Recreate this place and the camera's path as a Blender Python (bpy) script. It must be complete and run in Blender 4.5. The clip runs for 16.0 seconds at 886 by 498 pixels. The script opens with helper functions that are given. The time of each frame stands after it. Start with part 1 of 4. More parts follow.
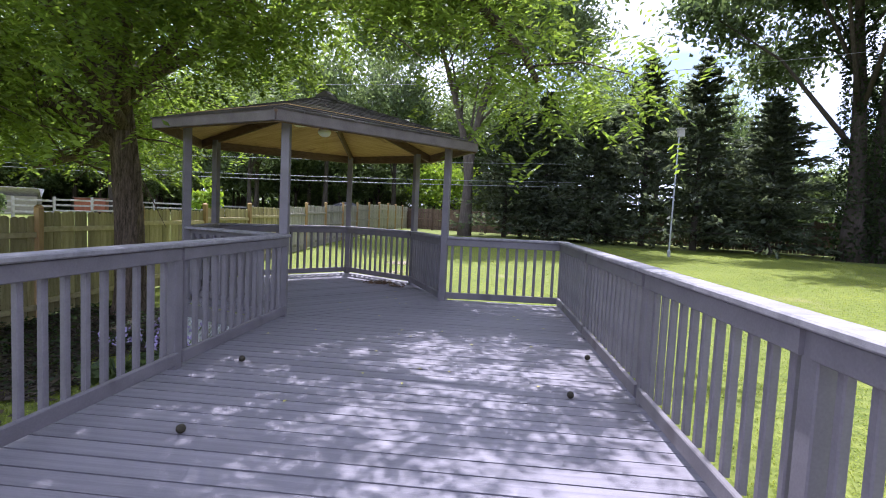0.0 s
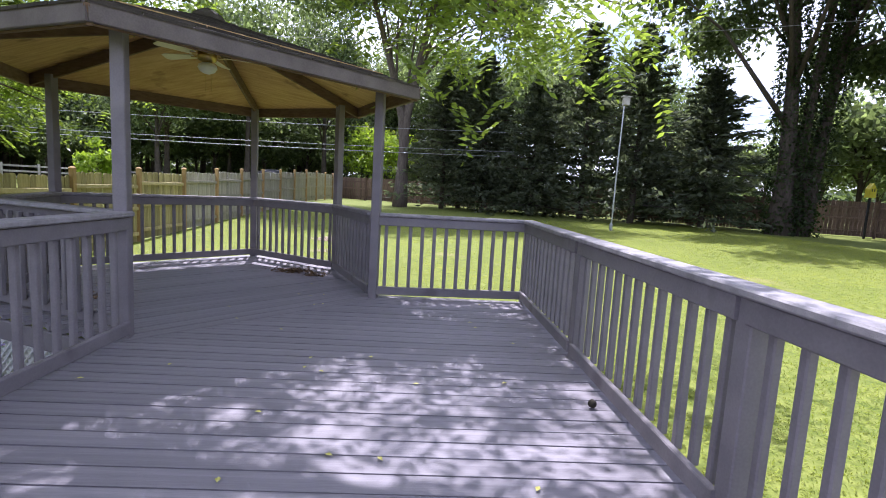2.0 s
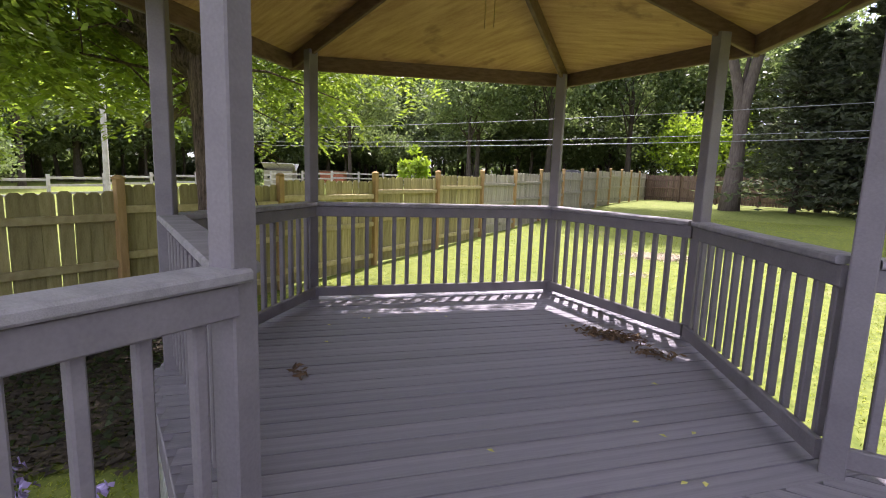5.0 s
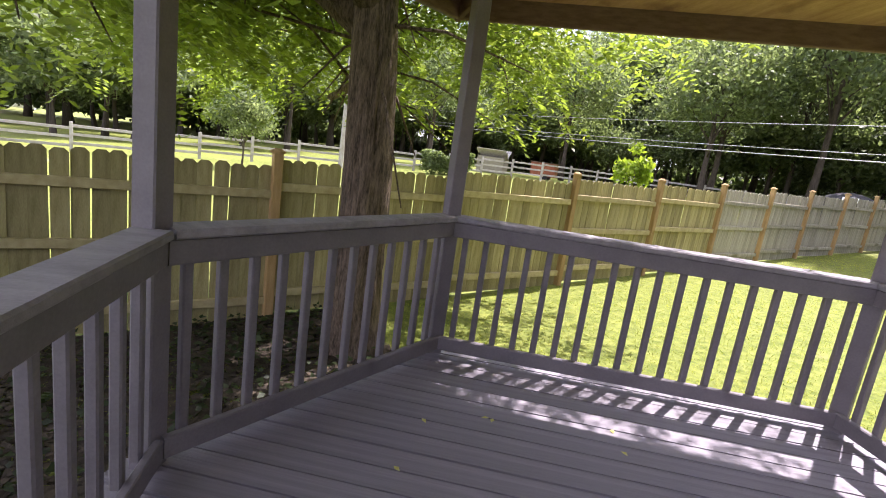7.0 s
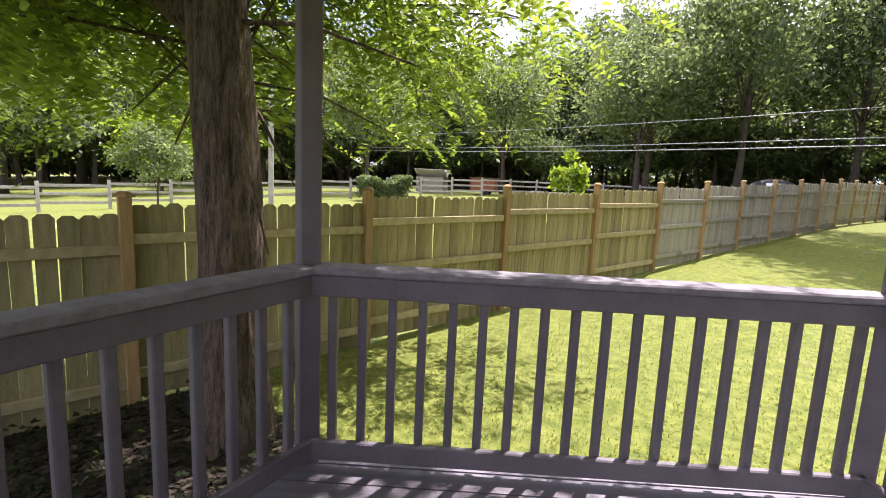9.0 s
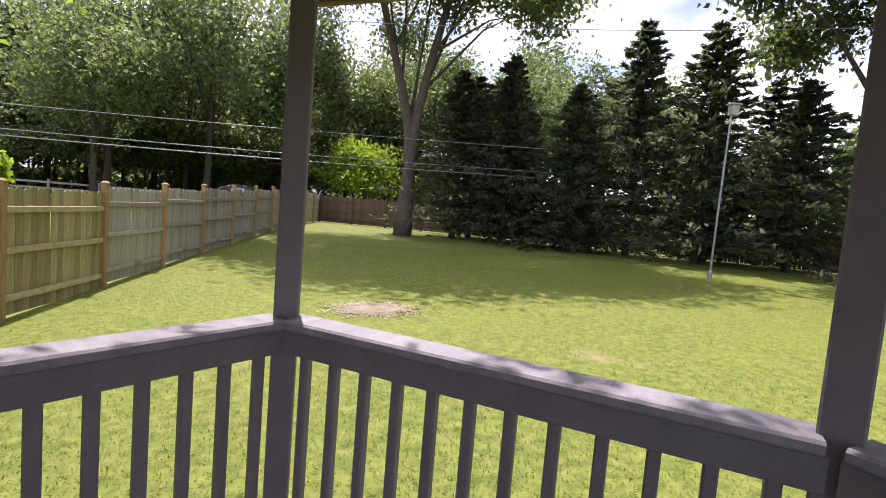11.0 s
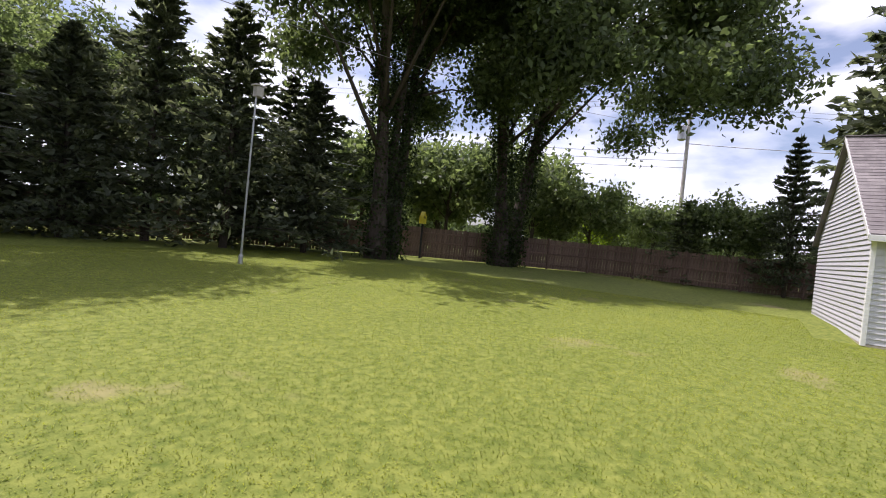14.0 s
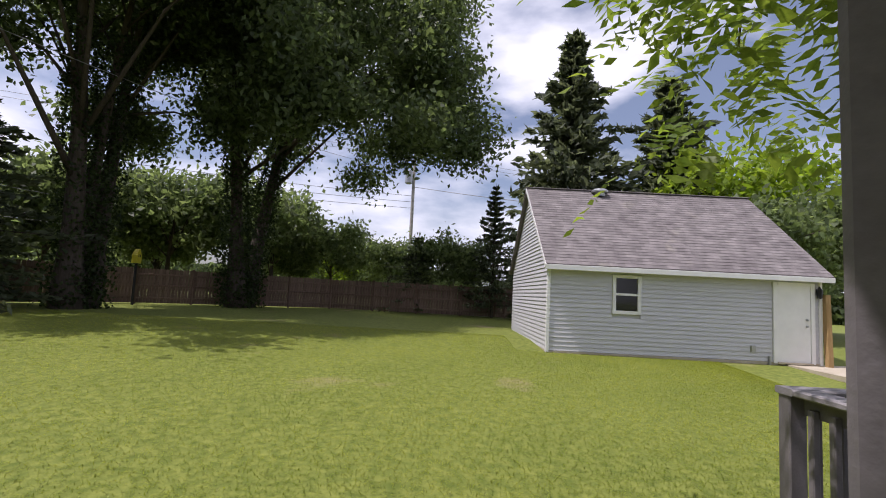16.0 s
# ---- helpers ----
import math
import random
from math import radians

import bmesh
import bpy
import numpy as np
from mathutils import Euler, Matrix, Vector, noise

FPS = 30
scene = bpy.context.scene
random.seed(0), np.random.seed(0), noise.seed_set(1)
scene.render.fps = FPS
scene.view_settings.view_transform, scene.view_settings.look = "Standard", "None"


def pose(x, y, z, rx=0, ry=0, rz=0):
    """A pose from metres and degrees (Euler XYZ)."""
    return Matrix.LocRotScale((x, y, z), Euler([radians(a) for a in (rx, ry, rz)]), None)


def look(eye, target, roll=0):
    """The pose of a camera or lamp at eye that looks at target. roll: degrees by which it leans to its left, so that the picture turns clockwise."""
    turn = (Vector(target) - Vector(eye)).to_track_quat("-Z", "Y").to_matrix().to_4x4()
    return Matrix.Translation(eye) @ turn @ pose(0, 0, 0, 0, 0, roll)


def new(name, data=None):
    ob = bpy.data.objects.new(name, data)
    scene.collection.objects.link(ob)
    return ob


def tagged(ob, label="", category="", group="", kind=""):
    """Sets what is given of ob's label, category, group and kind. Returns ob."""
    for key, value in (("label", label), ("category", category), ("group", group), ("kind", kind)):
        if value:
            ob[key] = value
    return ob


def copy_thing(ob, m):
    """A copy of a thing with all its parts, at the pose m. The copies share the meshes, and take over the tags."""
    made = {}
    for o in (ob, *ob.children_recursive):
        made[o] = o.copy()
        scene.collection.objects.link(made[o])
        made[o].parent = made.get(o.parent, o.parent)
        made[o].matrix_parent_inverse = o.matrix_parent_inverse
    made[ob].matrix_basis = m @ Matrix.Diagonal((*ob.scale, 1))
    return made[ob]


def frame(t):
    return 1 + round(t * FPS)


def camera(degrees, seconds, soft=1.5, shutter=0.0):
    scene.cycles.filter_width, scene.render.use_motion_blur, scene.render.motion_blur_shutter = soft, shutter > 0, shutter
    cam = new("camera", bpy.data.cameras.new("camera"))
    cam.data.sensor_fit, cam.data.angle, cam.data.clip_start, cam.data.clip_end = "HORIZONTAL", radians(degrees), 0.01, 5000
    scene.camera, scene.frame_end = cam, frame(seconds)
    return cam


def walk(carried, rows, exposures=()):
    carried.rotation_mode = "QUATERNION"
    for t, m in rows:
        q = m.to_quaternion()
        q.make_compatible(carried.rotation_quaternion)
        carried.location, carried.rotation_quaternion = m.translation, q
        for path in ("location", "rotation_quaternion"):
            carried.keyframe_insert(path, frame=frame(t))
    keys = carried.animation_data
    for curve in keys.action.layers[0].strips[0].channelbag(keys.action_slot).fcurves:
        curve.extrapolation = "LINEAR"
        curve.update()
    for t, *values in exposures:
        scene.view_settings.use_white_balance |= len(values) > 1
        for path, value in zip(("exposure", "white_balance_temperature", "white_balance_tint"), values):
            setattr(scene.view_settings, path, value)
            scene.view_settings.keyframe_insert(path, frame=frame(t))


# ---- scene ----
cam = camera(84.3, 16.0, 1.0)
PATH = [
    (0, look((1.114, -0.041, 1.202), (0.939, 1.947, 1.071), 2.7)),
    (0.5, look((1.078, 0.324, 1.226), (1.112, 2.318, 1.068), 3.1)),
    (1, look((1.065, 0.744, 1.204), (1.137, 2.736, 1.036), 3.1)),
    (1.5, look((1.06, 1.153, 1.212), (1.145, 3.139, 0.999), 3.2)),
    (2, look((1.003, 1.619, 1.208), (1.099, 3.602, 0.97), 3.3)),
    (2.5, look((0.938, 2.043, 1.215), (1.037, 4.028, 0.985), 4.0)),
    (3, look((0.852, 2.503, 1.205), (0.823, 4.488, 0.96), 3.4)),
    (3.5, look((0.703, 2.975, 1.198), (0.246, 4.906, 0.945), 2.3)),
    (4, look((0.536, 3.467, 1.175), (-0.204, 5.299, 0.861), 1.2)),
    (4.2, look((0.444, 3.659, 1.158), (-0.362, 5.463, 0.853), 0.9)),
    (6.3, look((-0.539, 5.36, 1.295), (-1.886, 6.793, 0.944), 6.6)),
    (6.5, look((-0.629, 5.502, 1.303), (-2.043, 6.87, 0.945), 7.2)),
    (7, look((-0.84, 5.818, 1.321), (-2.433, 6.962, 0.925), 8.0)),
    (7.5, look((-1.06, 6.09, 1.34), (-2.76, 7.062, 0.933), 6.7)),
    (8, look((-1.207, 6.332, 1.349), (-2.927, 7.291, 1.0), 3.2)),
    (8.5, look((-1.288, 6.55, 1.341), (-2.984, 7.571, 1.056), 2.0)),
    (9, look((-1.353, 6.693, 1.33), (-2.845, 7.992, 1.038), 2.6)),
    (9.5, look((-1.447, 6.805, 1.343), (-2.519, 8.475, 1.091), 3.0)),
    (10, look((-1.41, 6.937, 1.351), (-1.945, 8.854, 1.148), 4.0)),
    (10.2, look((-1.391, 7.006, 1.385), (-1.737, 8.967, 1.195), 4.1)),
    (12.3, look((-0.900, 8.390, 1.340), (-0.024, 10.186, 1.264), 5.04)),
    (12.5, look((-0.830, 8.460, 1.335), (0.138, 10.208, 1.251), 4.97)),
    (13, look((-0.720, 8.580, 1.330), (0.532, 10.138, 1.260), 5.44)),
    (13.5, look((-0.640, 8.660, 1.330), (0.892, 9.943, 1.256), 6.40)),
    (14, look((-0.590, 8.700, 1.330), (1.119, 9.738, 1.284), 5.50)),
    (14.5, look((-0.550, 8.730, 1.330), (1.281, 9.534, 1.317), 4.30)),
    (15, look((-0.520, 8.750, 1.330), (1.397, 9.317, 1.370), 4.19)),
    (15.5, look((-0.488, 8.785, 1.330), (1.479, 9.129, 1.442), 3.64)),
    (16, look((-0.468, 8.797, 1.330), (1.523, 8.865, 1.509), 2.89)),
]
walk(cam, PATH, [(0, 0.98, 5400, 25), (2, 1.02, 5550, 26), (3.5, 1.15, 5850, 26), (7, 1.55, 6100, 31), (9.5, 1.15, 6100, 31), (12.5, 0.5, 6050, 27), (14.5, 0.25, 6150, 25), (16, -0.08, 6100, 24)])

# ---- light ----
SUN = Vector((-0.10, 0.42, 0.90)).normalized()
world = bpy.data.worlds.new("sky_world")
scene.world = world
world.use_nodes = True
wn, wl = world.node_tree.nodes, world.node_tree.links
sky = wn.new("ShaderNodeTexSky")
sky.sky_type, sky.sun_disc = "NISHITA", False
sky.sun_elevation = math.asin(SUN.z)
sky.sun_rotation = math.atan2(SUN.x, SUN.y)
sky.air_density, sky.dust_density = 1.0, 2.0
wtc, wmap, wno, wra, wmx = (wn.new("ShaderNode" + k) for k in ("TexCoord", "Mapping", "TexNoise", "ValToRGB", "MixRGB"))
wmap.inputs["Scale"].default_value = (1.6, 1.6, 4.2)
wmap.inputs["Location"].default_value = (0.35, 0.2, 0.0)
wno.inputs["Scale"].default_value, wno.inputs["Detail"].default_value = 1.5, 7
wra.color_ramp.elements[0].position, wra.color_ramp.elements[1].position = 0.42, 0.58
wra.color_ramp.elements[0].color = (0.1, 0.1, 0.1, 1)
wmx.inputs[2].default_value = (9.8, 10.0, 10.3, 1)
wl.new(wtc.outputs["Generated"], wmap.inputs[0])
wl.new(wmap.outputs[0], wno.inputs[0])
wl.new(wno.outputs[0], wra.inputs[0])
wl.new(wra.outputs[0], wmx.inputs[0])
wl.new(sky.outputs[0], wmx.inputs[1])
wl.new(wmx.outputs[0], wn["Background"].inputs[0])
wn["Background"].inputs[1].default_value = 0.112
sun = new("sun", bpy.data.lights.new("sun", "SUN"))
sun.data.energy, sun.data.angle, sun.data.color = 4.9, radians(0.6), (1.0, 0.95, 0.86)
sun.matrix_world = look(SUN * 60, (0, 0, 0))


# ---- materials ----
def material(name, colors, rough=0.7, scale=8.0, stretch=(1, 1, 1), fine=60.0, bump=0.15, spread=0.25, metal=0.0,
             stain=None, stain_at=0.6, stain_scale=1.3, through_light=None, island=False, spec=0.3):
    """Two noises over two colours, a stain, a bump, and a little change from piece to piece."""
    m = bpy.data.materials.new(name)
    m.use_nodes = True
    n, l = m.node_tree.nodes, m.node_tree.links
    b = n["Principled BSDF"]
    b.inputs["Roughness"].default_value, b.inputs["Metallic"].default_value = rough, metal
    b.inputs["Specular IOR Level"].default_value = spec
    tc, mp = n.new("ShaderNodeTexCoord"), n.new("ShaderNodeMapping")
    mp.inputs["Scale"].default_value = stretch
    l.new(tc.outputs["Object"], mp.inputs[0])
    big, small, ramp = n.new("ShaderNodeTexNoise"), n.new("ShaderNodeTexNoise"), n.new("ShaderNodeValToRGB")
    big.inputs["Scale"].default_value, big.inputs["Detail"].default_value = scale, 5
    small.inputs["Scale"].default_value, small.inputs["Detail"].default_value = fine, 3
    l.new(mp.outputs[0], big.inputs[0])
    l.new(mp.outputs[0], small.inputs[0])
    mean = n.new("ShaderNodeMath")
    mean.operation = "MULTIPLY_ADD"
    mean.inputs[1].default_value = 0.35
    l.new(small.outputs[0], mean.inputs[0])
    half = n.new("ShaderNodeMath")
    half.operation = "MULTIPLY"
    half.inputs[1].default_value = 0.65
    l.new(big.outputs[0], half.inputs[0])
    l.new(half.outputs[0], mean.inputs[2])
    ramp.color_ramp.elements[0].position, ramp.color_ramp.elements[1].position = 0.36, 0.64
    ramp.color_ramp.elements[0].color = (*colors[0], 1)
    ramp.color_ramp.elements[1].color = (*colors[1], 1)
    l.new(mean.outputs[0], ramp.inputs[0])
    out = ramp.outputs[0]
    if stain:
        sn, sr, sm = n.new("ShaderNodeTexNoise"), n.new("ShaderNodeValToRGB"), n.new("ShaderNodeMixRGB")
        sn.inputs["Scale"].default_value, sn.inputs["Detail"].default_value = stain_scale, 6
        l.new(tc.outputs["Object"], sn.inputs[0])
        sr.color_ramp.elements[0].position, sr.color_ramp.elements[1].position = stain_at, stain_at + 0.1
        l.new(sn.outputs[0], sr.inputs[0])
        l.new(sr.outputs[0], sm.inputs[0])
        l.new(out, sm.inputs[1])
        sm.inputs[2].default_value = (*stain, 1)
        out = sm.outputs[0]
    vary = n.new("ShaderNodeHueSaturation")
    val = n.new("ShaderNodeMapRange")
    val.inputs["To Min"].default_value, val.inputs["To Max"].default_value = 1 - spread, 1 + spread
    if island:
        l.new(n.new("ShaderNodeNewGeometry").outputs["Random Per Island"], val.inputs[0])
    else:
        l.new(n.new("ShaderNodeObjectInfo").outputs["Random"], val.inputs[0])
    l.new(val.outputs[0], vary.inputs["Value"])
    l.new(out, vary.inputs["Color"])
    l.new(vary.outputs[0], b.inputs["Base Color"])
    if bump:
        bp = n.new("ShaderNodeBump")
        bp.inputs["Strength"].default_value, bp.inputs["Distance"].default_value = bump, 0.01 if bump < 1 else 0.04
        l.new(mean.outputs[0], bp.inputs["Height"])
        l.new(bp.outputs[0], b.inputs["Normal"])
    if through_light:
        tr, mix = n.new("ShaderNodeBsdfTranslucent"), n.new("ShaderNodeMixShader")
        hs = n.new("ShaderNodeMixRGB")
        hs.blend_type = "MULTIPLY"
        hs.inputs[0].default_value = 1
        l.new(vary.outputs[0], hs.inputs[1])
        hs.inputs[2].default_value = (*through_light, 1)
        l.new(hs.outputs[0], tr.inputs[0])
        mix.inputs[0].default_value = 0.55
        l.new(b.outputs[0], mix.inputs[1])
        l.new(tr.outputs[0], mix.inputs[2])
        l.new(mix.outputs[0], n["Material Output"].inputs[0])
    return m


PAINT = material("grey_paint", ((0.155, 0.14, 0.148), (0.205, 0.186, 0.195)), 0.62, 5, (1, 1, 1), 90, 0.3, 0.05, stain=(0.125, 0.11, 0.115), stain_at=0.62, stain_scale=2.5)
# brown-grey fascia paint, darkened in its colour for the shade it stands in
FASCIA = material("shaded_fascia_paint", ((0.115, 0.095, 0.09), (0.17, 0.145, 0.135)), 0.65, 5, (1, 1, 1), 90, 0.3, 0.05)
DECKX = material("deck_paint_x", ((0.175, 0.16, 0.18), (0.245, 0.225, 0.247)), 0.6, 4, (0.5, 9, 6), 50, 0.55, 0.07, stain=(0.14, 0.125, 0.13), stain_at=0.58, stain_scale=2.2, spec=0.35)
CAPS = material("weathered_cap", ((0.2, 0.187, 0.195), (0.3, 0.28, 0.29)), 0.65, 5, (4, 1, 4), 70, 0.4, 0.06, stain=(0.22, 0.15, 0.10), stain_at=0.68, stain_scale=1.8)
PLY = material("bare_plywood", ((0.34, 0.19, 0.07), (0.52, 0.34, 0.14)), 0.7, 3, (1, 7, 1), 40, 0.2, 0.06, stain=(0.22, 0.12, 0.05), stain_at=0.6, stain_scale=3)
DARKWOOD = material("brown_stained_wood", ((0.10, 0.06, 0.035), (0.17, 0.11, 0.07)), 0.7, 5, (2, 2, 8), 60, 0.3, 0.1)
FENCE = material("mossy_pine", ((0.22, 0.185, 0.075), (0.38, 0.33, 0.16)), 0.85, 3, (6, 6, 0.7), 50, 0.4, 0.26, stain=(0.12, 0.125, 0.04), stain_at=0.52, stain_scale=1.1)
FENCEOLD = material("grey_old_pine", ((0.25, 0.23, 0.17), (0.42, 0.39, 0.30)), 0.85, 3, (6, 6, 0.7), 50, 0.4, 0.15, stain=(0.2, 0.19, 0.12), stain_at=0.6)
POSTWOOD = material("orange_pine_post", ((0.30, 0.19, 0.075), (0.42, 0.28, 0.13)), 0.8, 4, (5, 5, 0.8), 50, 0.3, 0.15)
# moss-free fence rails, lightened to carry the sunlight that catches their tops
RAILPINELIT = material("sunlit_fence_rail_pine", ((0.34, 0.28, 0.13), (0.48, 0.41, 0.22)), 0.85, 3, (4, 4, 4), 50, 0.4, 0.15)
REDFENCE = material("weathered_brown_boards", ((0.11, 0.07, 0.05), (0.21, 0.145, 0.11)), 0.85, 3, (6, 6, 0.7), 50, 0.3, 0.2)
RAILGREY = material("grey_split_rail", ((0.3, 0.28, 0.25), (0.45, 0.43, 0.4)), 0.85, 4, (1, 1, 1), 50, 0.3, 0.12)
SHINGLE = material("grey_shingle", ((0.13, 0.115, 0.115), (0.22, 0.2, 0.195)), 0.9, 2.5, (1, 1, 1), 160, 0.4, 0.16, island=True, stain=(0.25, 0.23, 0.2), stain_at=0.62, stain_scale=0.9)
SHINGLEDARK = material("dark_shingle", ((0.045, 0.038, 0.034), (0.10, 0.085, 0.075)), 0.9, 4, (1, 1, 1), 160, 0.5, 0.25, island=True, stain=(0.14, 0.12, 0.08), stain_at=0.63)
SIDING = material("pale_vinyl_siding", ((0.50, 0.50, 0.53), (0.56, 0.56, 0.59)), 0.5, 2, (1, 1, 6), 60, 0.08, 0.02)
WHITE = material("white_paint", ((0.72, 0.72, 0.71), (0.80, 0.80, 0.79)), 0.45, 3, (1, 1, 1), 60, 0.06, 0.02)
CONCRETE = material("tan_concrete", ((0.36, 0.31, 0.23), (0.47, 0.42, 0.33)), 0.9, 3, (1, 1, 1), 80, 0.3, 0.03)
BARK = material("furrowed_bark", ((0.05, 0.036, 0.025), (0.21, 0.155, 0.11)), 0.9, 15, (2.2, 2.2, 0.35), 60, 1.0, 0.05)
FARBARK = material("dark_bark", ((0.05, 0.04, 0.03), (0.10, 0.08, 0.065)), 0.9, 6, (3, 3, 0.6), 40, 0.6, 0.1)
BIGBARK = material("grey_bark", ((0.09, 0.07, 0.06), (0.17, 0.14, 0.12)), 0.9, 5, (3, 3, 0.6), 40, 0.7, 0.1)
LEAF = material("fresh_leaf", ((0.1, 0.155, 0.03), (0.18, 0.235, 0.05)), 0.45, 3, bump=0, spread=0.35, island=True, through_light=(2.1, 2.05, 0.95))
LEAFDARK = material("dark_leaf", ((0.062, 0.09, 0.04), (0.12, 0.155, 0.075)), 0.45, 0.5, bump=0, spread=0.4, island=True, through_light=(1.8, 1.8, 1.1))
LEAFMID = material("summer_leaf", ((0.085, 0.12, 0.058), (0.165, 0.205, 0.1)), 0.5, 0.4, bump=0, spread=0.35, island=True, through_light=(1.9, 1.9, 1.15))
LEAFYELLOW = material("yellow_green_leaf", ((0.14, 0.22, 0.02), (0.24, 0.32, 0.04)), 0.5, 1, bump=0, spread=0.3, island=True, through_light=(1.5, 1.5, 0.7))
NEEDLE = material("blue_green_needle", ((0.07, 0.088, 0.058), (0.125, 0.145, 0.095)), 0.6, 0.6, bump=0, spread=0.4, island=True, through_light=(1.5, 1.5, 1.0))
IVY = material("ivy_leaf", ((0.03, 0.045, 0.02), (0.06, 0.085, 0.035)), 0.45, 1, bump=0, spread=0.4, island=True, through_light=(1.2, 1.3, 0.7))
BLADE = material("grass_blade", ((0.135, 0.175, 0.022), (0.26, 0.282, 0.048)), 0.5, 0.5, bump=0, spread=0.35, island=True, through_light=(1.7, 1.7, 0.8))
LAWN = material("lawn", ((0.08, 0.112, 0.012), (0.20, 0.222, 0.042)), 0.9, 9.0, (1, 1, 1), 100, 0.25, 0.0, stain=(0.25, 0.215, 0.10), stain_at=0.635, stain_scale=0.42)
SOIL = material("damp_soil", ((0.03, 0.024, 0.016), (0.075, 0.058, 0.038)), 0.9, 6, (1, 1, 1), 50, 0.3, 0.4, island=True)
DIRT = material("bare_dirt", ((0.36, 0.28, 0.19), (0.5, 0.42, 0.3)), 0.95, 5, (1, 1, 1), 60, 0.6, 0.05)
METAL = material("galvanised_metal", ((0.34, 0.35, 0.36), (0.46, 0.47, 0.48)), 0.4, 4, (1, 1, 1), 60, 0.05, 0.05, metal=0.7)
BLACK = material("black_plastic", ((0.012, 0.012, 0.013), (0.025, 0.025, 0.027)), 0.45, 6, (1, 1, 1), 60, 0.05, 0.05)
CREAM = material("cream_fan_blade", ((0.55, 0.5, 0.38), (0.66, 0.61, 0.48)), 0.4, 4, (1, 1, 1), 40, 0.05, 0.03)
BRASS = material("aged_brass", ((0.35, 0.26, 0.10), (0.48, 0.36, 0.16)), 0.35, 6, (1, 1, 1), 50, 0.05, 0.03, metal=0.9)
WIRE = material("wire_sheath", ((0.25, 0.25, 0.26), (0.36, 0.36, 0.37)), 0.4, 2, (1, 1, 1), 40, 0, 0.1, metal=0.5)
YELLOW = material("yellow_sign_paint", ((0.62, 0.52, 0.03), (0.7, 0.6, 0.06)), 0.5, 4, (1, 1, 1), 40, 0.03, 0.02)
ORANGE = material("rust_orange_paint", ((0.22, 0.07, 0.03), (0.32, 0.11, 0.05)), 0.6, 3, (1, 1, 1), 40, 0.1, 0.05)
TANWALL = material("tan_shed_wall", ((0.22, 0.2, 0.14), (0.3, 0.28, 0.2)), 0.8, 2, (1, 1, 5), 30, 0.1, 0.03)
DARKFABRIC = material("dark_cover", ((0.03, 0.03, 0.035), (0.06, 0.06, 0.065)), 0.7, 3, (1, 1, 1), 30, 0.1, 0.05)
PURPLE = material("lilac_flower", ((0.36, 0.28, 0.52), (0.5, 0.42, 0.66)), 0.6, 5, bump=0, spread=0.2, island=True)
HUSK = material("walnut_husk", ((0.02, 0.018, 0.012), (0.06, 0.05, 0.03)), 0.8, 30, (1, 1, 1), 90, 0.6, 0.2)
DRYLEAF = material("dry_leaf", ((0.10, 0.06, 0.03), (0.2, 0.13, 0.07)), 0.8, 8, bump=0, spread=0.4, island=True)
YLEAF = material("fallen_yellow_leaf", ((0.5, 0.46, 0.06), (0.62, 0.58, 0.25)), 0.6, 8, bump=0, spread=0.2)
GLASS = bpy.data.materials.new("window_glass")
GLASS.use_nodes = True
gb = GLASS.node_tree.nodes["Principled BSDF"]
gb.inputs["Base Color"].default_value = (0.012, 0.013, 0.016, 1)
gb.inputs["Roughness"].default_value = 0.06


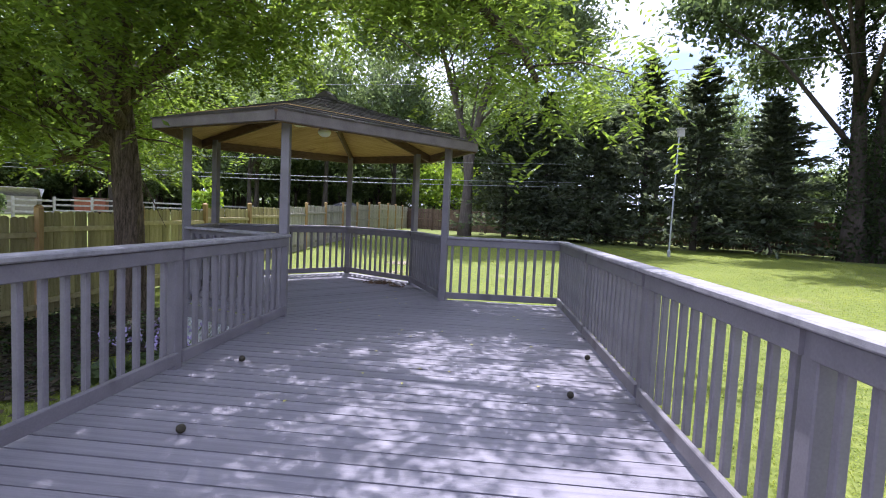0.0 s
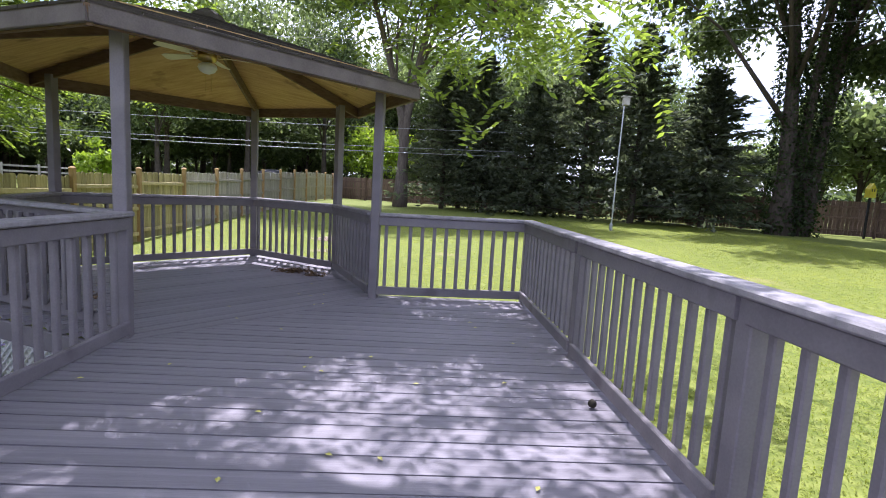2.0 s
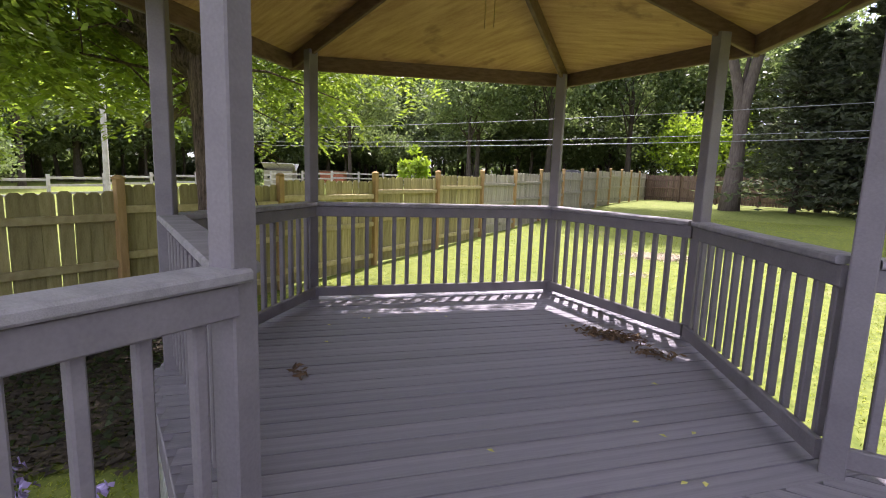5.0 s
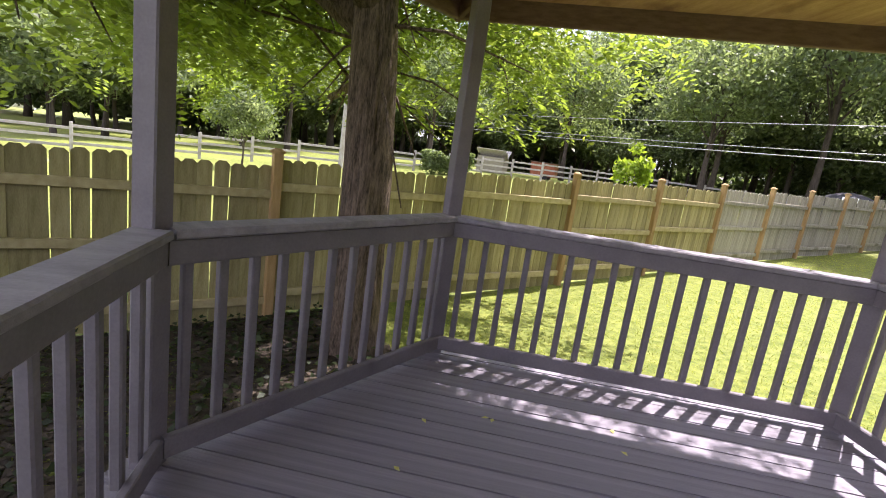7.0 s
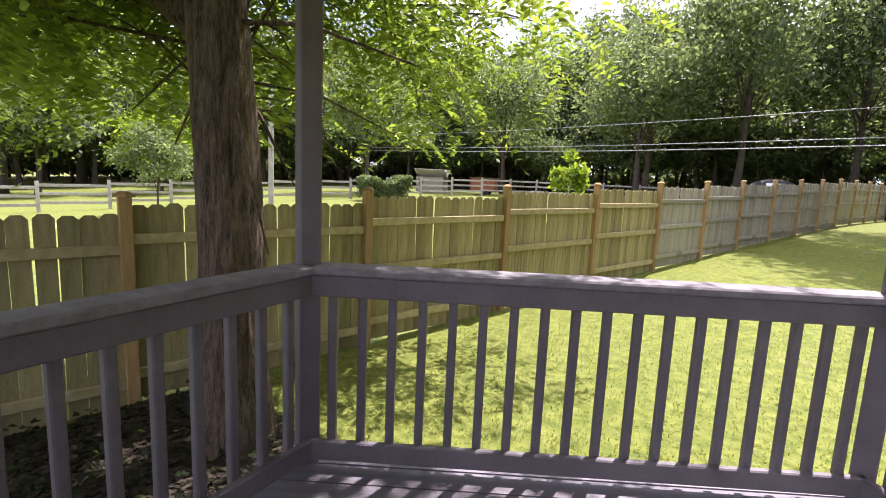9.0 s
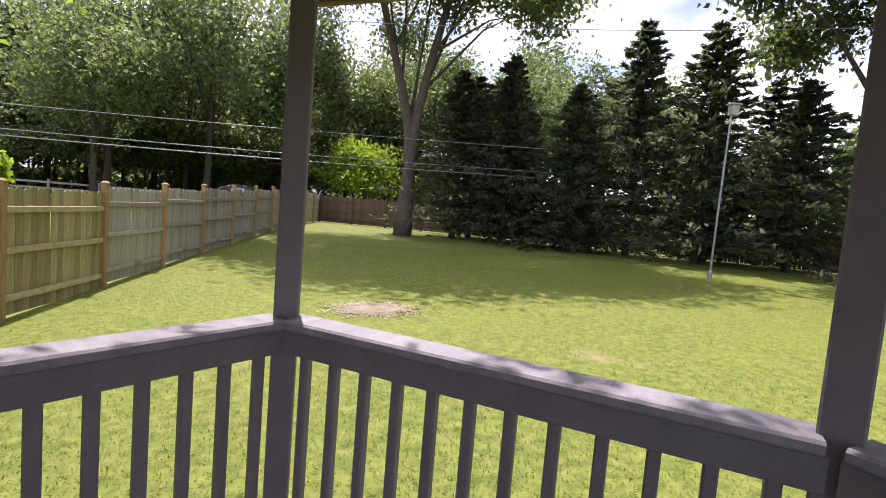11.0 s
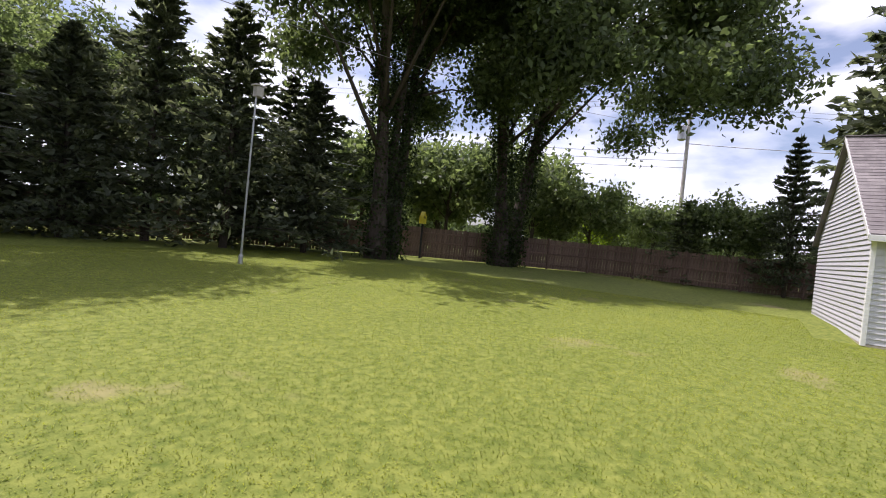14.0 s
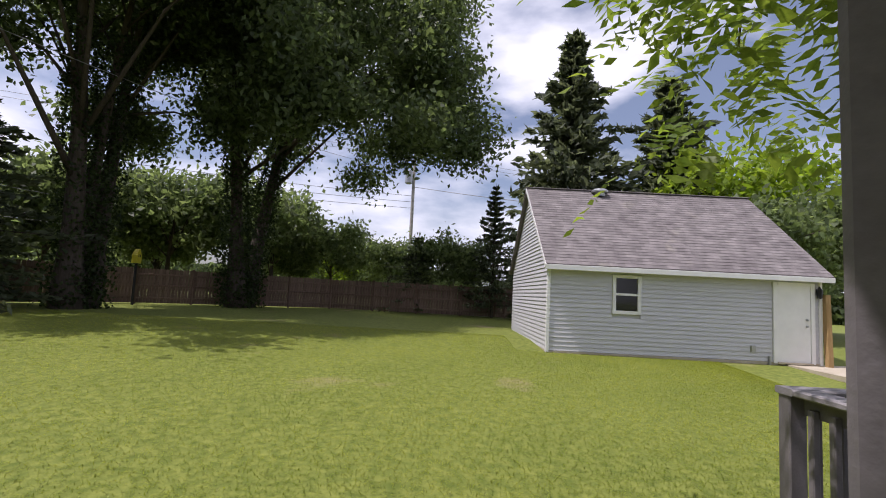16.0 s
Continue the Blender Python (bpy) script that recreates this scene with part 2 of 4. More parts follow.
# ---- mesh helpers ----
class Mesh:
    def __init__(self):
        self.v, self.f = [], []

    def add(self, verts, faces):
        k = len(self.v)
        self.v += [tuple(p) for p in verts]
        self.f += [tuple(i + k for i in q) for q in faces]
        return self

    def box(self, c, s, m=None, bevel=0.0):
        """A box round c, of size s, with chamfered long edges where bevel is given."""
        x, y, z = (a / 2 for a in s)
        if bevel:
            ring = [(-x + bevel, -y), (x - bevel, -y), (x, -y + bevel), (x, y - bevel), (x - bevel, y), (-x + bevel, y), (-x, y - bevel), (-x, -y + bevel)]
        else:
            ring = [(-x, -y), (x, -y), (x, y), (-x, y)]
        n = len(ring)
        pts = [Vector((a, b, -z)) for a, b in ring] + [Vector((a, b, z)) for a, b in ring]
        if m is not None:
            pts = [m @ p for p in pts]
        pts = [p + Vector(c) for p in pts]
        return self.add(pts, [tuple(reversed(range(n))), tuple(range(n, 2 * n))] + [(i, (i + 1) % n, n + (i + 1) % n, n + i) for i in range(n)])

    def beam(self, a, b, w, h, bevel=0.006, up=(0, 0, 1)):
        """A board from a to b, w wide across and h high."""
        a, b = Vector(a), Vector(b)
        d = (b - a).normalized()
        side = d.cross(Vector(up)).normalized()
        m = Matrix((side, side.cross(d) * -1, d)).transposed()
        return self.box((a + b) / 2, (w, h, (b - a).length), m, bevel)

    def tube(self, pts, radii, n=8, wob=0.0, seed=0):
        rng = random.Random(seed)
        pts = [Vector(p) for p in pts]
        k = len(self.v)
        for i, p in enumerate(pts):
            d = (pts[min(i + 1, len(pts) - 1)] - pts[max(i - 1, 0)]).normalized()
            s = d.cross(Vector((0.31, 0.95, 0.05))).normalized()
            t = d.cross(s)
            for j in range(n):
                a = 2 * math.pi * j / n
                r = radii[i] * (1 + wob * (rng.random() - 0.5))
                self.v.append(tuple(p + (s * math.cos(a) + t * math.sin(a)) * r))
        for i in range(len(pts) - 1):
            for j in range(n):
                self.f.append((k + i * n + j, k + i * n + (j + 1) % n, k + (i + 1) * n + (j + 1) % n, k + (i + 1) * n + j))
        self.f.append(tuple(k + (len(pts) - 1) * n + j for j in range(n)))
        self.f.append(tuple(k + j for j in reversed(range(n))))
        return self

    def lathe(self, profile, n=16, c=(0, 0, 0)):
        return self.tube_z([(r, z) for r, z in profile], n, c)

    def tube_z(self, profile, n, c):
        k = len(self.v)
        for r, z in profile:
            for j in range(n):
                a = 2 * math.pi * j / n
                self.v.append((c[0] + r * math.cos(a), c[1] + r * math.sin(a), c[2] + z))
        for i in range(len(profile) - 1):
            for j in range(n):
                self.f.append((k + i * n + j, k + i * n + (j + 1) % n, k + (i + 1) * n + (j + 1) % n, k + (i + 1) * n + j))
        self.f.append(tuple(k + j for j in reversed(range(n))))
        self.f.append(tuple(k + (len(profile) - 1) * n + j for j in range(n)))
        return self

    def prism(self, poly, z0, z1):
        n = len(poly)
        return self.add([(x, y, z0) for x, y in poly] + [(x, y, z1) for x, y in poly],
                        [tuple(reversed(range(n))), tuple(range(n, 2 * n))] + [(i, (i + 1) % n, n + (i + 1) % n, n + i) for i in range(n)])

    def data(self, name, mat, smooth=False):
        me = bpy.data.meshes.new(name)
        me.from_pydata(self.v, [], self.f)
        me.materials.append(mat)
        if smooth:
            me.shade_smooth()
        me.update()
        return me


def thing(name, label, category, at=(0, 0, 0), group="", kind="", rz=0.0):
    ob = new(name)
    ob.empty_display_size = 0.1
    ob.matrix_world = pose(*at, 0, 0, rz)
    return tagged(ob, label, category, group, kind)


def part(name, mesh, mat, parent, label="", smooth=False, m=None, kind=""):
    me = mesh.data(name, mat, smooth) if isinstance(mesh, Mesh) else mesh
    ob = new(name, me)
    ob.parent = parent
    if m is not None:
        ob.matrix_basis = m
    return tagged(ob, label, kind=kind)


def solo(name, mesh, mat, label, category, at=(0, 0, 0), kind="", group="", smooth=False):
    ob = new(name, mesh.data(name, mat, smooth) if isinstance(mesh, Mesh) else mesh)
    ob.location = at
    return tagged(ob, label, category, group, kind)


def leaf_data(name, mat, centers, dirs, length, width, seed, flat=0.0):
    """Many folded leaves, four corners each, at centers, pointing along dirs."""
    rng = np.random.default_rng(seed)
    n = len(centers)
    d = dirs / (np.linalg.norm(dirs, axis=1, keepdims=True) + 1e-9)
    s = np.cross(d, rng.normal(size=(n, 3)) * (1 - flat) + np.array([0, 0, 2.0]) * flat)
    s /= np.linalg.norm(s, axis=1, keepdims=True) + 1e-9
    k = length * rng.uniform(0.65, 1.3, (n, 1))
    w = width * rng.uniform(0.7, 1.25, (n, 1))
    up = np.cross(s, d) * w * 0.25
    v = np.stack([centers - d * k / 2, centers + s * w / 2 + up, centers + d * k / 2, centers - s * w / 2 + up], 1).reshape(-1, 3)
    me = bpy.data.meshes.new(name)
    me.vertices.add(4 * n)
    me.vertices.foreach_set("co", v.ravel())
    me.loops.add(4 * n)
    me.loops.foreach_set("vertex_index", np.arange(4 * n, dtype=np.int32))
    me.polygons.add(n)
    me.polygons.foreach_set("loop_start", np.arange(0, 4 * n, 4, dtype=np.int32))
    me.materials.append(mat)
    me.update(calc_edges=True)
    return me


def ground_z(x, y):
    x, y = max(-9.0, min(15.0, x)), max(0.0, min(32.0, y)) - 7
    return -0.57 + 0.04 * x + 0.026 * y - 0.0016 * x * y


GX = np.vectorize(ground_z)

# ---- ground ----
xs = [-1500, -400, -150, -80, -50, -40, -30, -20, -15] + [-12 + 0.5 * i for i in range(70)] + [24, 28, 35, 50, 80, 150, 400, 1500]
ys = [-1500, -400, -100, -40, -20, -10] + [-6 + 0.5 * i for i in range(70)] + [31, 34, 38, 45, 60, 90, 150, 400, 1500]
gm = Mesh()
for y in ys:
    for x in xs:
        gm.v.append((x, y, ground_z(x, y)))
for j in range(len(ys) - 1):
    for i in range(len(xs) - 1):
        a = j * len(xs) + i
        gm.f.append((a, a + 1, a + 1 + len(xs), a + len(xs)))
solo("ground", gm, LAWN, "patchy mown green lawn with clover and worn spots", "lawn", kind="structure", smooth=True)

# grass blades over the lawn near the walk
rg = np.random.default_rng(5)
N = 540000
px = rg.uniform(-6.1, 16, N)
py = 2 + (rg.random(N) ** 1.9) * 24
keep = ~((px > -1.25) & (px < 2.3) & (py < 7.1)) & ~((np.abs((px + 1.414) * 0.682 + (py - 7.28) * 0.731) < 1.8) & (np.abs((px + 1.414) * -0.731 + (py - 7.28) * 0.682) < 1.62))
keep &= ~((px > 12.6) & (py < 7.2))
px, py = px[keep], py[keep]
c = np.stack([px, py, GX(px, py) + 0.012], 1)
dd = np.stack([rg.normal(0, 0.8, len(px)), rg.normal(0, 0.8, len(px)), np.full(len(px), 0.45)], 1)
solo("grass", leaf_data("grass", BLADE, c, dd, 0.03, 0.0095, 3, 0.82), None, "short green lawn grass mixed with clover", "grass", kind="stuff")
for qx, qy, rx, ry, sd, n in ((-1.35, 15.8, 0.6, 0.42, 1, 3600), (-1.4, 13.6, 0.3, 0.24, 2, 170)):
    rp = np.random.default_rng(sd)
    q = np.stack([qx + rp.normal(0, rx * 0.5, n), qy + rp.normal(0, ry * 0.5, n)], 1)
    q3 = np.stack([q[:, 0], q[:, 1], GX(q[:, 0], q[:, 1]) + 0.012 + 0.012 * rp.random(n)], 1)
    solo("dirt_patch", leaf_data("dirt_patch", DIRT, q3, np.stack([rp.normal(size=n), rp.normal(size=n), rp.normal(size=n) * 0.03], 1), 0.045, 0.035, sd, 0.97), None,
         "bare sandy dirt patch worn into the lawn", "dirt", kind="stuff")

# ---- deck and gazebo plan ----
AX = Vector((math.cos(radians(47)), math.sin(radians(47))))
AY = Vector((-AX.y, AX.x))
CEN = Vector((-1.414, 7.28))
HH = 1.55
CORNERS = [Vector(p) for p in ((-1.13, 5.22), (0.52, 6.90), (-0.165, 8.50), (-1.62, 9.44), (-3.33, 7.635), (-2.75, 5.96))]


def hexagon(grow=0.0):
    return [p + (p - CEN).normalized() * grow for p in CORNERS]


PA, PB, PD, PE, PF, PG = hexagon()
XL, XR, YC = -1.13, 2.19, 7.02
Y0 = -3.1


def xr(y):
    return XR + 0.004 * (YC - y)



def clip_line(poly, o, d):
    """Where the line o + t d crosses a convex outline: the two t, or None."""
    ts = []
    for i in range(len(poly)):
        a, b = poly[i], poly[(i + 1) % len(poly)]
        e = b - a
        den = d.x * e.y - d.y * e.x
        if abs(den) > 1e-9:
            t = ((a.x - o.x) * e.y - (a.y - o.y) * e.x) / den
            s = ((a.x - o.x) * d.y - (a.y - o.y) * d.x) / den
            if -1e-6 <= s <= 1 + 1e-6:
                ts.append(t)
    return (min(ts), max(ts)) if len(ts) > 1 and max(ts) - min(ts) > 0.05 else None


deck = thing("deck", "grey-purple painted wooden deck with worn boards", "deck", kind="structure")
jm = Mesh()
jm.box(((XL + XR) / 2, Y0, -0.14), (XR - XL + 0.2, 0.04, 0.19))
jm.beam((xr(Y0) + 0.1, Y0, -0.14), (XR + 0.1, YC + 0.06, -0.14), 0.04, 0.19)
jm.box((XL - 0.1, (Y0 + PA.y) / 2, -0.14), (0.04, PA.y - Y0 + 0.1, 0.19))
jm.box(((PB.x + XR) / 2, YC + 0.08, -0.14), (XR - PB.x + 0.2, 0.04, 0.19))
part("rim_joist", jm, PAINT, deck)
# hidden joists, added in dark wood so the gaps between boards look shaded
for k in range(8):
    jx = XL + 0.1 + k * 0.44
    part("joist", Mesh().box((jx, (Y0 + PA.y) / 2, -0.14), (0.04, PA.y - Y0 - 0.1, 0.19)), DARKWOOD, deck, "dark joist added below the boards to darken their gaps")
gazebo = thing("gazebo", "grey wooden gazebo with six posts, brown shingle roof and plywood ceiling", "gazebo")
big_hex = hexagon(0.13)
rim = Mesh()
for i in range(6):
    a, b = big_hex[i], big_hex[(i + 1) % 6]
    if i != 0:
        rim.beam((a.x, a.y, -0.12), (b.x, b.y, -0.12), 0.04, 0.16)
part("rim_joist", rim, PAINT, gazebo)

# railings
BAL = Mesh().box((0, 0, 0.475), (0.038, 0.038, 0.73), None, 0.006).data("baluster", PAINT)


def railing(a, b, group, posts=(True, True), inside=1, ends=(0.0, 0.0)):
    """Rail from a to b: flat cap, upper and lower rail on the inner face, square balusters, posts."""
    a, b = Vector(a), Vector(b)
    d = (b - a).normalized()
    nrm = Vector((-d.y, d.x)) * inside
    L = (b - a).length
    t = thing("railing", "grey painted wooden railing with square balusters and flat cap", "railing", group=group)
    rot = math.degrees(math.atan2(d.y, d.x))
    t.matrix_world = pose(a.x, a.y, 0, 0, 0, rot)
    s = inside
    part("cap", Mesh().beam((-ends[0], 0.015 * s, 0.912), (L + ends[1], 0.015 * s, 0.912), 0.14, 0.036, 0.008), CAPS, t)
    part("upper_rail", Mesh().beam((0.03, 0.045 * s, 0.845), (L - 0.03, 0.045 * s, 0.845), 0.036, 0.095), PAINT, t)
    part("lower_rail", Mesh().beam((0.03, 0.045 * s, 0.085), (L - 0.03, 0.045 * s, 0.085), 0.036, 0.09), PAINT, t)
    n = max(2, round((L - 0.1) / 0.135))
    for i in range(n):
        x = 0.05 + (L - 0.1) * (i + 0.5) / n
        part("baluster", BAL, None, t, m=pose(x, 0.006 * s, 0))
    for on, x in zip(posts, (0, L)):
        if on:
            part("post", Mesh().box((x, -0.0 * s, 0.397), (0.09, 0.09, 0.995), None, 0.006), PAINT, t)
    return t


ry = [YC, 5.15, 3.29, 1.64, -0.2, -2.05]
for i in range(5):
    railing((xr(ry[i]) + 0.02, ry[i]), (xr(ry[i + 1]) + 0.02, ry[i + 1]), "deck railings", (True, i == 4), -1, (0.055 if i == 0 else 0.0, 0.0))
ly = [PA.y, 3.3, 1.45, -0.4, -2.25]
for i in range(4):
    railing((XL, ly[i]), (XL, ly[i + 1]), "deck railings", (False, True), 1)
railing((PB.x, PB.y + 0.03), (XR, YC), "deck railings", (False, False), -1, (-0.04, -0.05))
for a, b in ((PB, PD), (PD, PE), (PE, PF), (PF, PG), (PG, PA)):
    railing(a, b, "gazebo railings", (False, False), 1, (-0.043, -0.043))

# gazebo posts, roof
EZ, APEX = 2.22, 2.92
for p in (PA, PB, PD, PE, PF, PG):
    ang = math.degrees(math.atan2((p - CEN).y, (p - CEN).x))
    part("post", Mesh().box((0, 0, 1.07), (0.092, 0.092, 2.4), None, 0.006), PAINT, gazebo, m=pose(p.x, p.y, 0, 0, 0, ang))
ap = Vector((CEN.x, CEN.y, APEX))
# the old roof overhangs unevenly and sits a little out of level
OVER = (0.40, 0.40, 0.34, 0.24, 0.34, 0.38)
RISE = (0.0, 0.015, 0.05, 0.085, 0.045, 0.015)
eave = [p + (p - CEN).normalized() * o for p, o in zip(CORNERS, OVER)]
for i in range(6):
    a, b = eave[i], eave[(i + 1) % 6]
    az, bz = EZ + RISE[i], EZ + RISE[(i + 1) % 6]
    a3, b3 = Vector((a.x, a.y, az)), Vector((b.x, b.y, bz))
    up = (b3 - a3).cross(ap - a3).normalized()
    if up.z < 0:
        up = -up
    part("ceiling_panel", Mesh().add([p + up * o for o in (-0.012, 0.0) for p in (a3, b3, ap)],
         [(2, 1, 0), (3, 4, 5), (0, 1, 4, 3), (1, 2, 5, 4), (2, 0, 3, 5)]), PLY, gazebo, "weathered yellow plywood ceiling panel")
    sh, rr = Mesh(), random.Random(i)
    rows = 14
    for r in range(rows):
        f0, f1 = r / rows, (r + 1.25) / rows
        l0, r0 = a3.lerp(ap, f0), b3.lerp(ap, f0)
        l1, r1 = a3.lerp(ap, min(1, f1)), b3.lerp(ap, min(1, f1))
        tabs = max(1, round((r0 - l0).length / 0.3))
        for k in range(tabs):
            g0, g1 = k / tabs, (k + 0.97) / tabs
            lift = 0.018 + 0.006 * rr.random()
            drop = (l1 - l0).normalized() * -(0.035 if r == 0 else 0.01 * rr.random())
            q = [l0.lerp(r0, g0) + drop, l0.lerp(r0, g1) + drop, l1.lerp(r1, g1), l1.lerp(r1, g0)]
            top = [q[0] + up * lift, q[1] + up * lift, q[2] + up * 0.008, q[3] + up * 0.008]
            bot = [p + up * 0.002 for p in q]
            sh.add(bot + top, [(4, 5, 6, 7), (0, 1, 5, 4), (1, 2, 6, 5), (3, 0, 4, 7)])
    part("roof_shingles", sh, SHINGLEDARK, gazebo, "dark curled brown shingles", kind="stuff")
    part("fascia", Mesh().beam((a.x, a.y, az - 0.055), (b.x, b.y, bz - 0.055), 0.036, 0.13), FASCIA, gazebo)
    p, q = hexagon()[i], hexagon()[(i + 1) % 6]
    zz = EZ + (APEX - EZ) * 0.22
    part("trim_strip", Mesh().beam((p.x, p.y, zz + RISE[i] - 0.035), (q.x, q.y, zz + RISE[(i + 1) % 6] - 0.035), 0.03, 0.04), POSTWOOD, gazebo, "bare pine trim strip")
    ia, ib = a - (a - CEN).normalized() * 0.045, b - (b - CEN).normalized() * 0.045
    part("inner_fascia", Mesh().beam((ia.x, ia.y, az - 0.058), (ib.x, ib.y, bz - 0.058), 0.03, 0.14), DARKWOOD, gazebo, "dark brown inner fascia board")
    part("hip_rafter", Mesh().beam(a3 + Vector((0, 0, -0.075)), ap + Vector((0, 0, -0.09)), 0.036, 0.13), DARKWOOD, gazebo, "brown stained rafter")
part("roof_cap", Mesh().lathe([(0.2, -0.09), (0.16, -0.03), (0.04, 0.04)], 6, (ap.x, ap.y, ap.z + 0.045)), SHINGLEDARK, gazebo)

# ceiling fan
fan = thing("ceiling_fan", "cream ceiling fan with brass motor and white glass light", "fan", (CEN.x, CEN.y, 2.47))
part("downrod", Mesh().lathe([(0.05, 0.44), (0.05, 0.36), (0.014, 0.34), (0.014, 0.1)], 12), BRASS, fan)
part("motor", Mesh().lathe([(0.03, 0.12), (0.09, 0.09), (0.105, 0.03), (0.09, -0.01), (0.05, -0.03)], 20), BRASS, fan, smooth=True)
part("light_globe", Mesh().lathe([(0.05, -0.03), (0.09, -0.05), (0.10, -0.085), (0.075, -0.125), (0.03, -0.145)], 20), WHITE, fan, "white glass light globe", smooth=True)
for k in range(5):
    m = pose(0, 0, 0, 0, 0, 72 * k + 20)
    bl = Mesh().add([(0.16, -0.045, 0.03), (0.16, 0.045, 0.045), (0.5, 0.07, 0.05), (0.55, 0.05, 0.048), (0.56, -0.04, 0.025), (0.52, -0.065, 0.022)]
                    + [(0.16, -0.045, 0.036), (0.16, 0.045, 0.051), (0.5, 0.07, 0.056), (0.55, 0.05, 0.054), (0.56, -0.04, 0.031), (0.52, -0.065, 0.028)],
                    [(5, 4, 3, 2, 1, 0), (6, 7, 8, 9, 10, 11)] + [(i, (i + 1) % 6, 6 + (i + 1) % 6, 6 + i) for i in range(6)])
    part("blade", bl, CREAM, fan, m=m)
    part("blade_arm", Mesh().beam((0.08, 0, 0.03), (0.2, 0, 0.036), 0.03, 0.008, 0.002), BRASS, fan, m=m)
for k in (-0.03, 0.035):
    part("pull_chain", Mesh().tube([(k, 0.03, -0.03), (k, 0.03, -0.33)], [0.003, 0.003], 5), BRASS, fan)


# ---- fences ----
def picket_fence(points, span, height, gap, mat, postmat, name, label, group, dog=True, rails_out=1, seed=1, caps=True, old=None):
    """Board fence along a polyline: panels with posts, three rails and dog-eared pickets, built once per look and copied."""
    w = 0.14
    protos = {}

    def proto(mt):
        t = thing(name, label, "fence panel", group=group)
        n = int(span / (w + gap))
        rr = random.Random(seed)
        for i in range(n):
            x = 0.03 + (span - 0.06) * (i + 0.5) / n
            h = height + rr.uniform(-0.012, 0.012)
            e = 0.035 if dog else 0.0
            k = w / 2
            prof = [(-k, 0.04), (k, 0.04), (k, h - e), (k - e, h), (-k + e, h), (-k, h - e)]
            pk = Mesh().add([(a, -0.009, b) for a, b in prof] + [(a, 0.009, b) for a, b in prof],
                            [(0, 1, 2, 3, 4, 5), (11, 10, 9, 8, 7, 6)] + [(i2, 6 + i2, 6 + (i2 + 1) % 6, (i2 + 1) % 6) for i2 in range(6)])
            part("picket", pk, mt, t, m=pose(x, 0, 0, rr.uniform(-0.5, 0.5), rr.uniform(-0.4, 0.4), 0))
        # rails of the mossy fence take the lighter pine with sunlight in its colour
        for z in (0.28, height * 0.52, height - 0.3):
            part("rail", Mesh().beam((0, -0.035 * rails_out, z), (span, -0.035 * rails_out, z), 0.05, 0.09), RAILPINELIT if mt is FENCE else mt, t)
        part("post", Mesh().box((0, -0.05 * rails_out, height / 2 - 0.12), (0.1, 0.1, height + 0.36), None, 0.008), postmat, t)
        if caps:
            part("post_cap", Mesh().lathe([(0.085, 0), (0.085, 0.02), (0.03, 0.05)], 4, (0, -0.05 * rails_out, height + 0.06)), postmat, t)
        return t

    for i in range(len(points) - 1):
        a, b = Vector(points[i]), Vector(points[i + 1])
        d = b - a
        n = max(1, round(d.length / span))
        for k in range(n):
            p = a + d * k / n
            mt = mat if old is None or p.y < old[0] else old[1]
            m = pose(p.x, p.y, ground_z(p.x, p.y) + 0.01, 0, 0, math.degrees(math.atan2(d.y, d.x))) @ Matrix.Diagonal((d.length / n / span, 1, 1, 1))
            if mt not in protos:
                protos[mt] = proto(mt)
                protos[mt].matrix_basis = m
            else:
                q = copy_thing(protos[mt], pose(0, 0, 0))
                q.matrix_basis = m


picket_fence([(-6.25, -11.66), (-6.25, 21.62), (-5.6, 40.7)], 2.39, 1.78, 0.004, FENCE, POSTWOOD, "fence_panel", "mossy yellow-green pine privacy fence panel with dog-eared boards",
             "left boundary fence", rails_out=1, old=(16.5, FENCEOLD))
picket_fence([(-5.5, 40.6), (1.0, 37.6), (10, 33.2), (17.9, 26.8)], 2.44, 1.7, 0.02, REDFENCE, REDFENCE, "fence_panel", "dark brown weathered board fence panel behind trees",
             "back boundary fence", rails_out=1, seed=4, caps=False)
picket_fence([(17.9, 26.8), (23.2, 24.6), (28.8, 16.4), (28.6, 6.0), (28.5, -6)], 2.44, 1.75, 0.012, REDFENCE, REDFENCE, "fence_panel", "brown weathered board fence panel with gaps",
             "back boundary fence", rails_out=1, seed=7, caps=False)


# ---- trees ----
def crown_points(rng, n_clump, n_leaf, rx, ry, rz, c, clump=0.16, shell=0.55):
    d = rng.normal(size=(n_clump, 3))
    d /= np.linalg.norm(d, axis=1, keepdims=True)
    d[:, 2] = np.where(d[:, 2] < -0.5, -d[:, 2] * 0.5, d[:, 2])
    cl = d * (shell + (1 - shell) * rng.random((n_clump, 1)) ** 0.6) * np.array([rx, ry, rz])
    cl *= 0.8 + 0.35 * rng.random((n_clump, 1))
    which = rng.integers(0, n_clump, n_leaf)
    pts = cl[which] + rng.normal(size=(n_leaf, 3)) * np.array([rx, ry, rz * 0.75]) * clump
    return cl + np.array(c), pts + np.array(c)


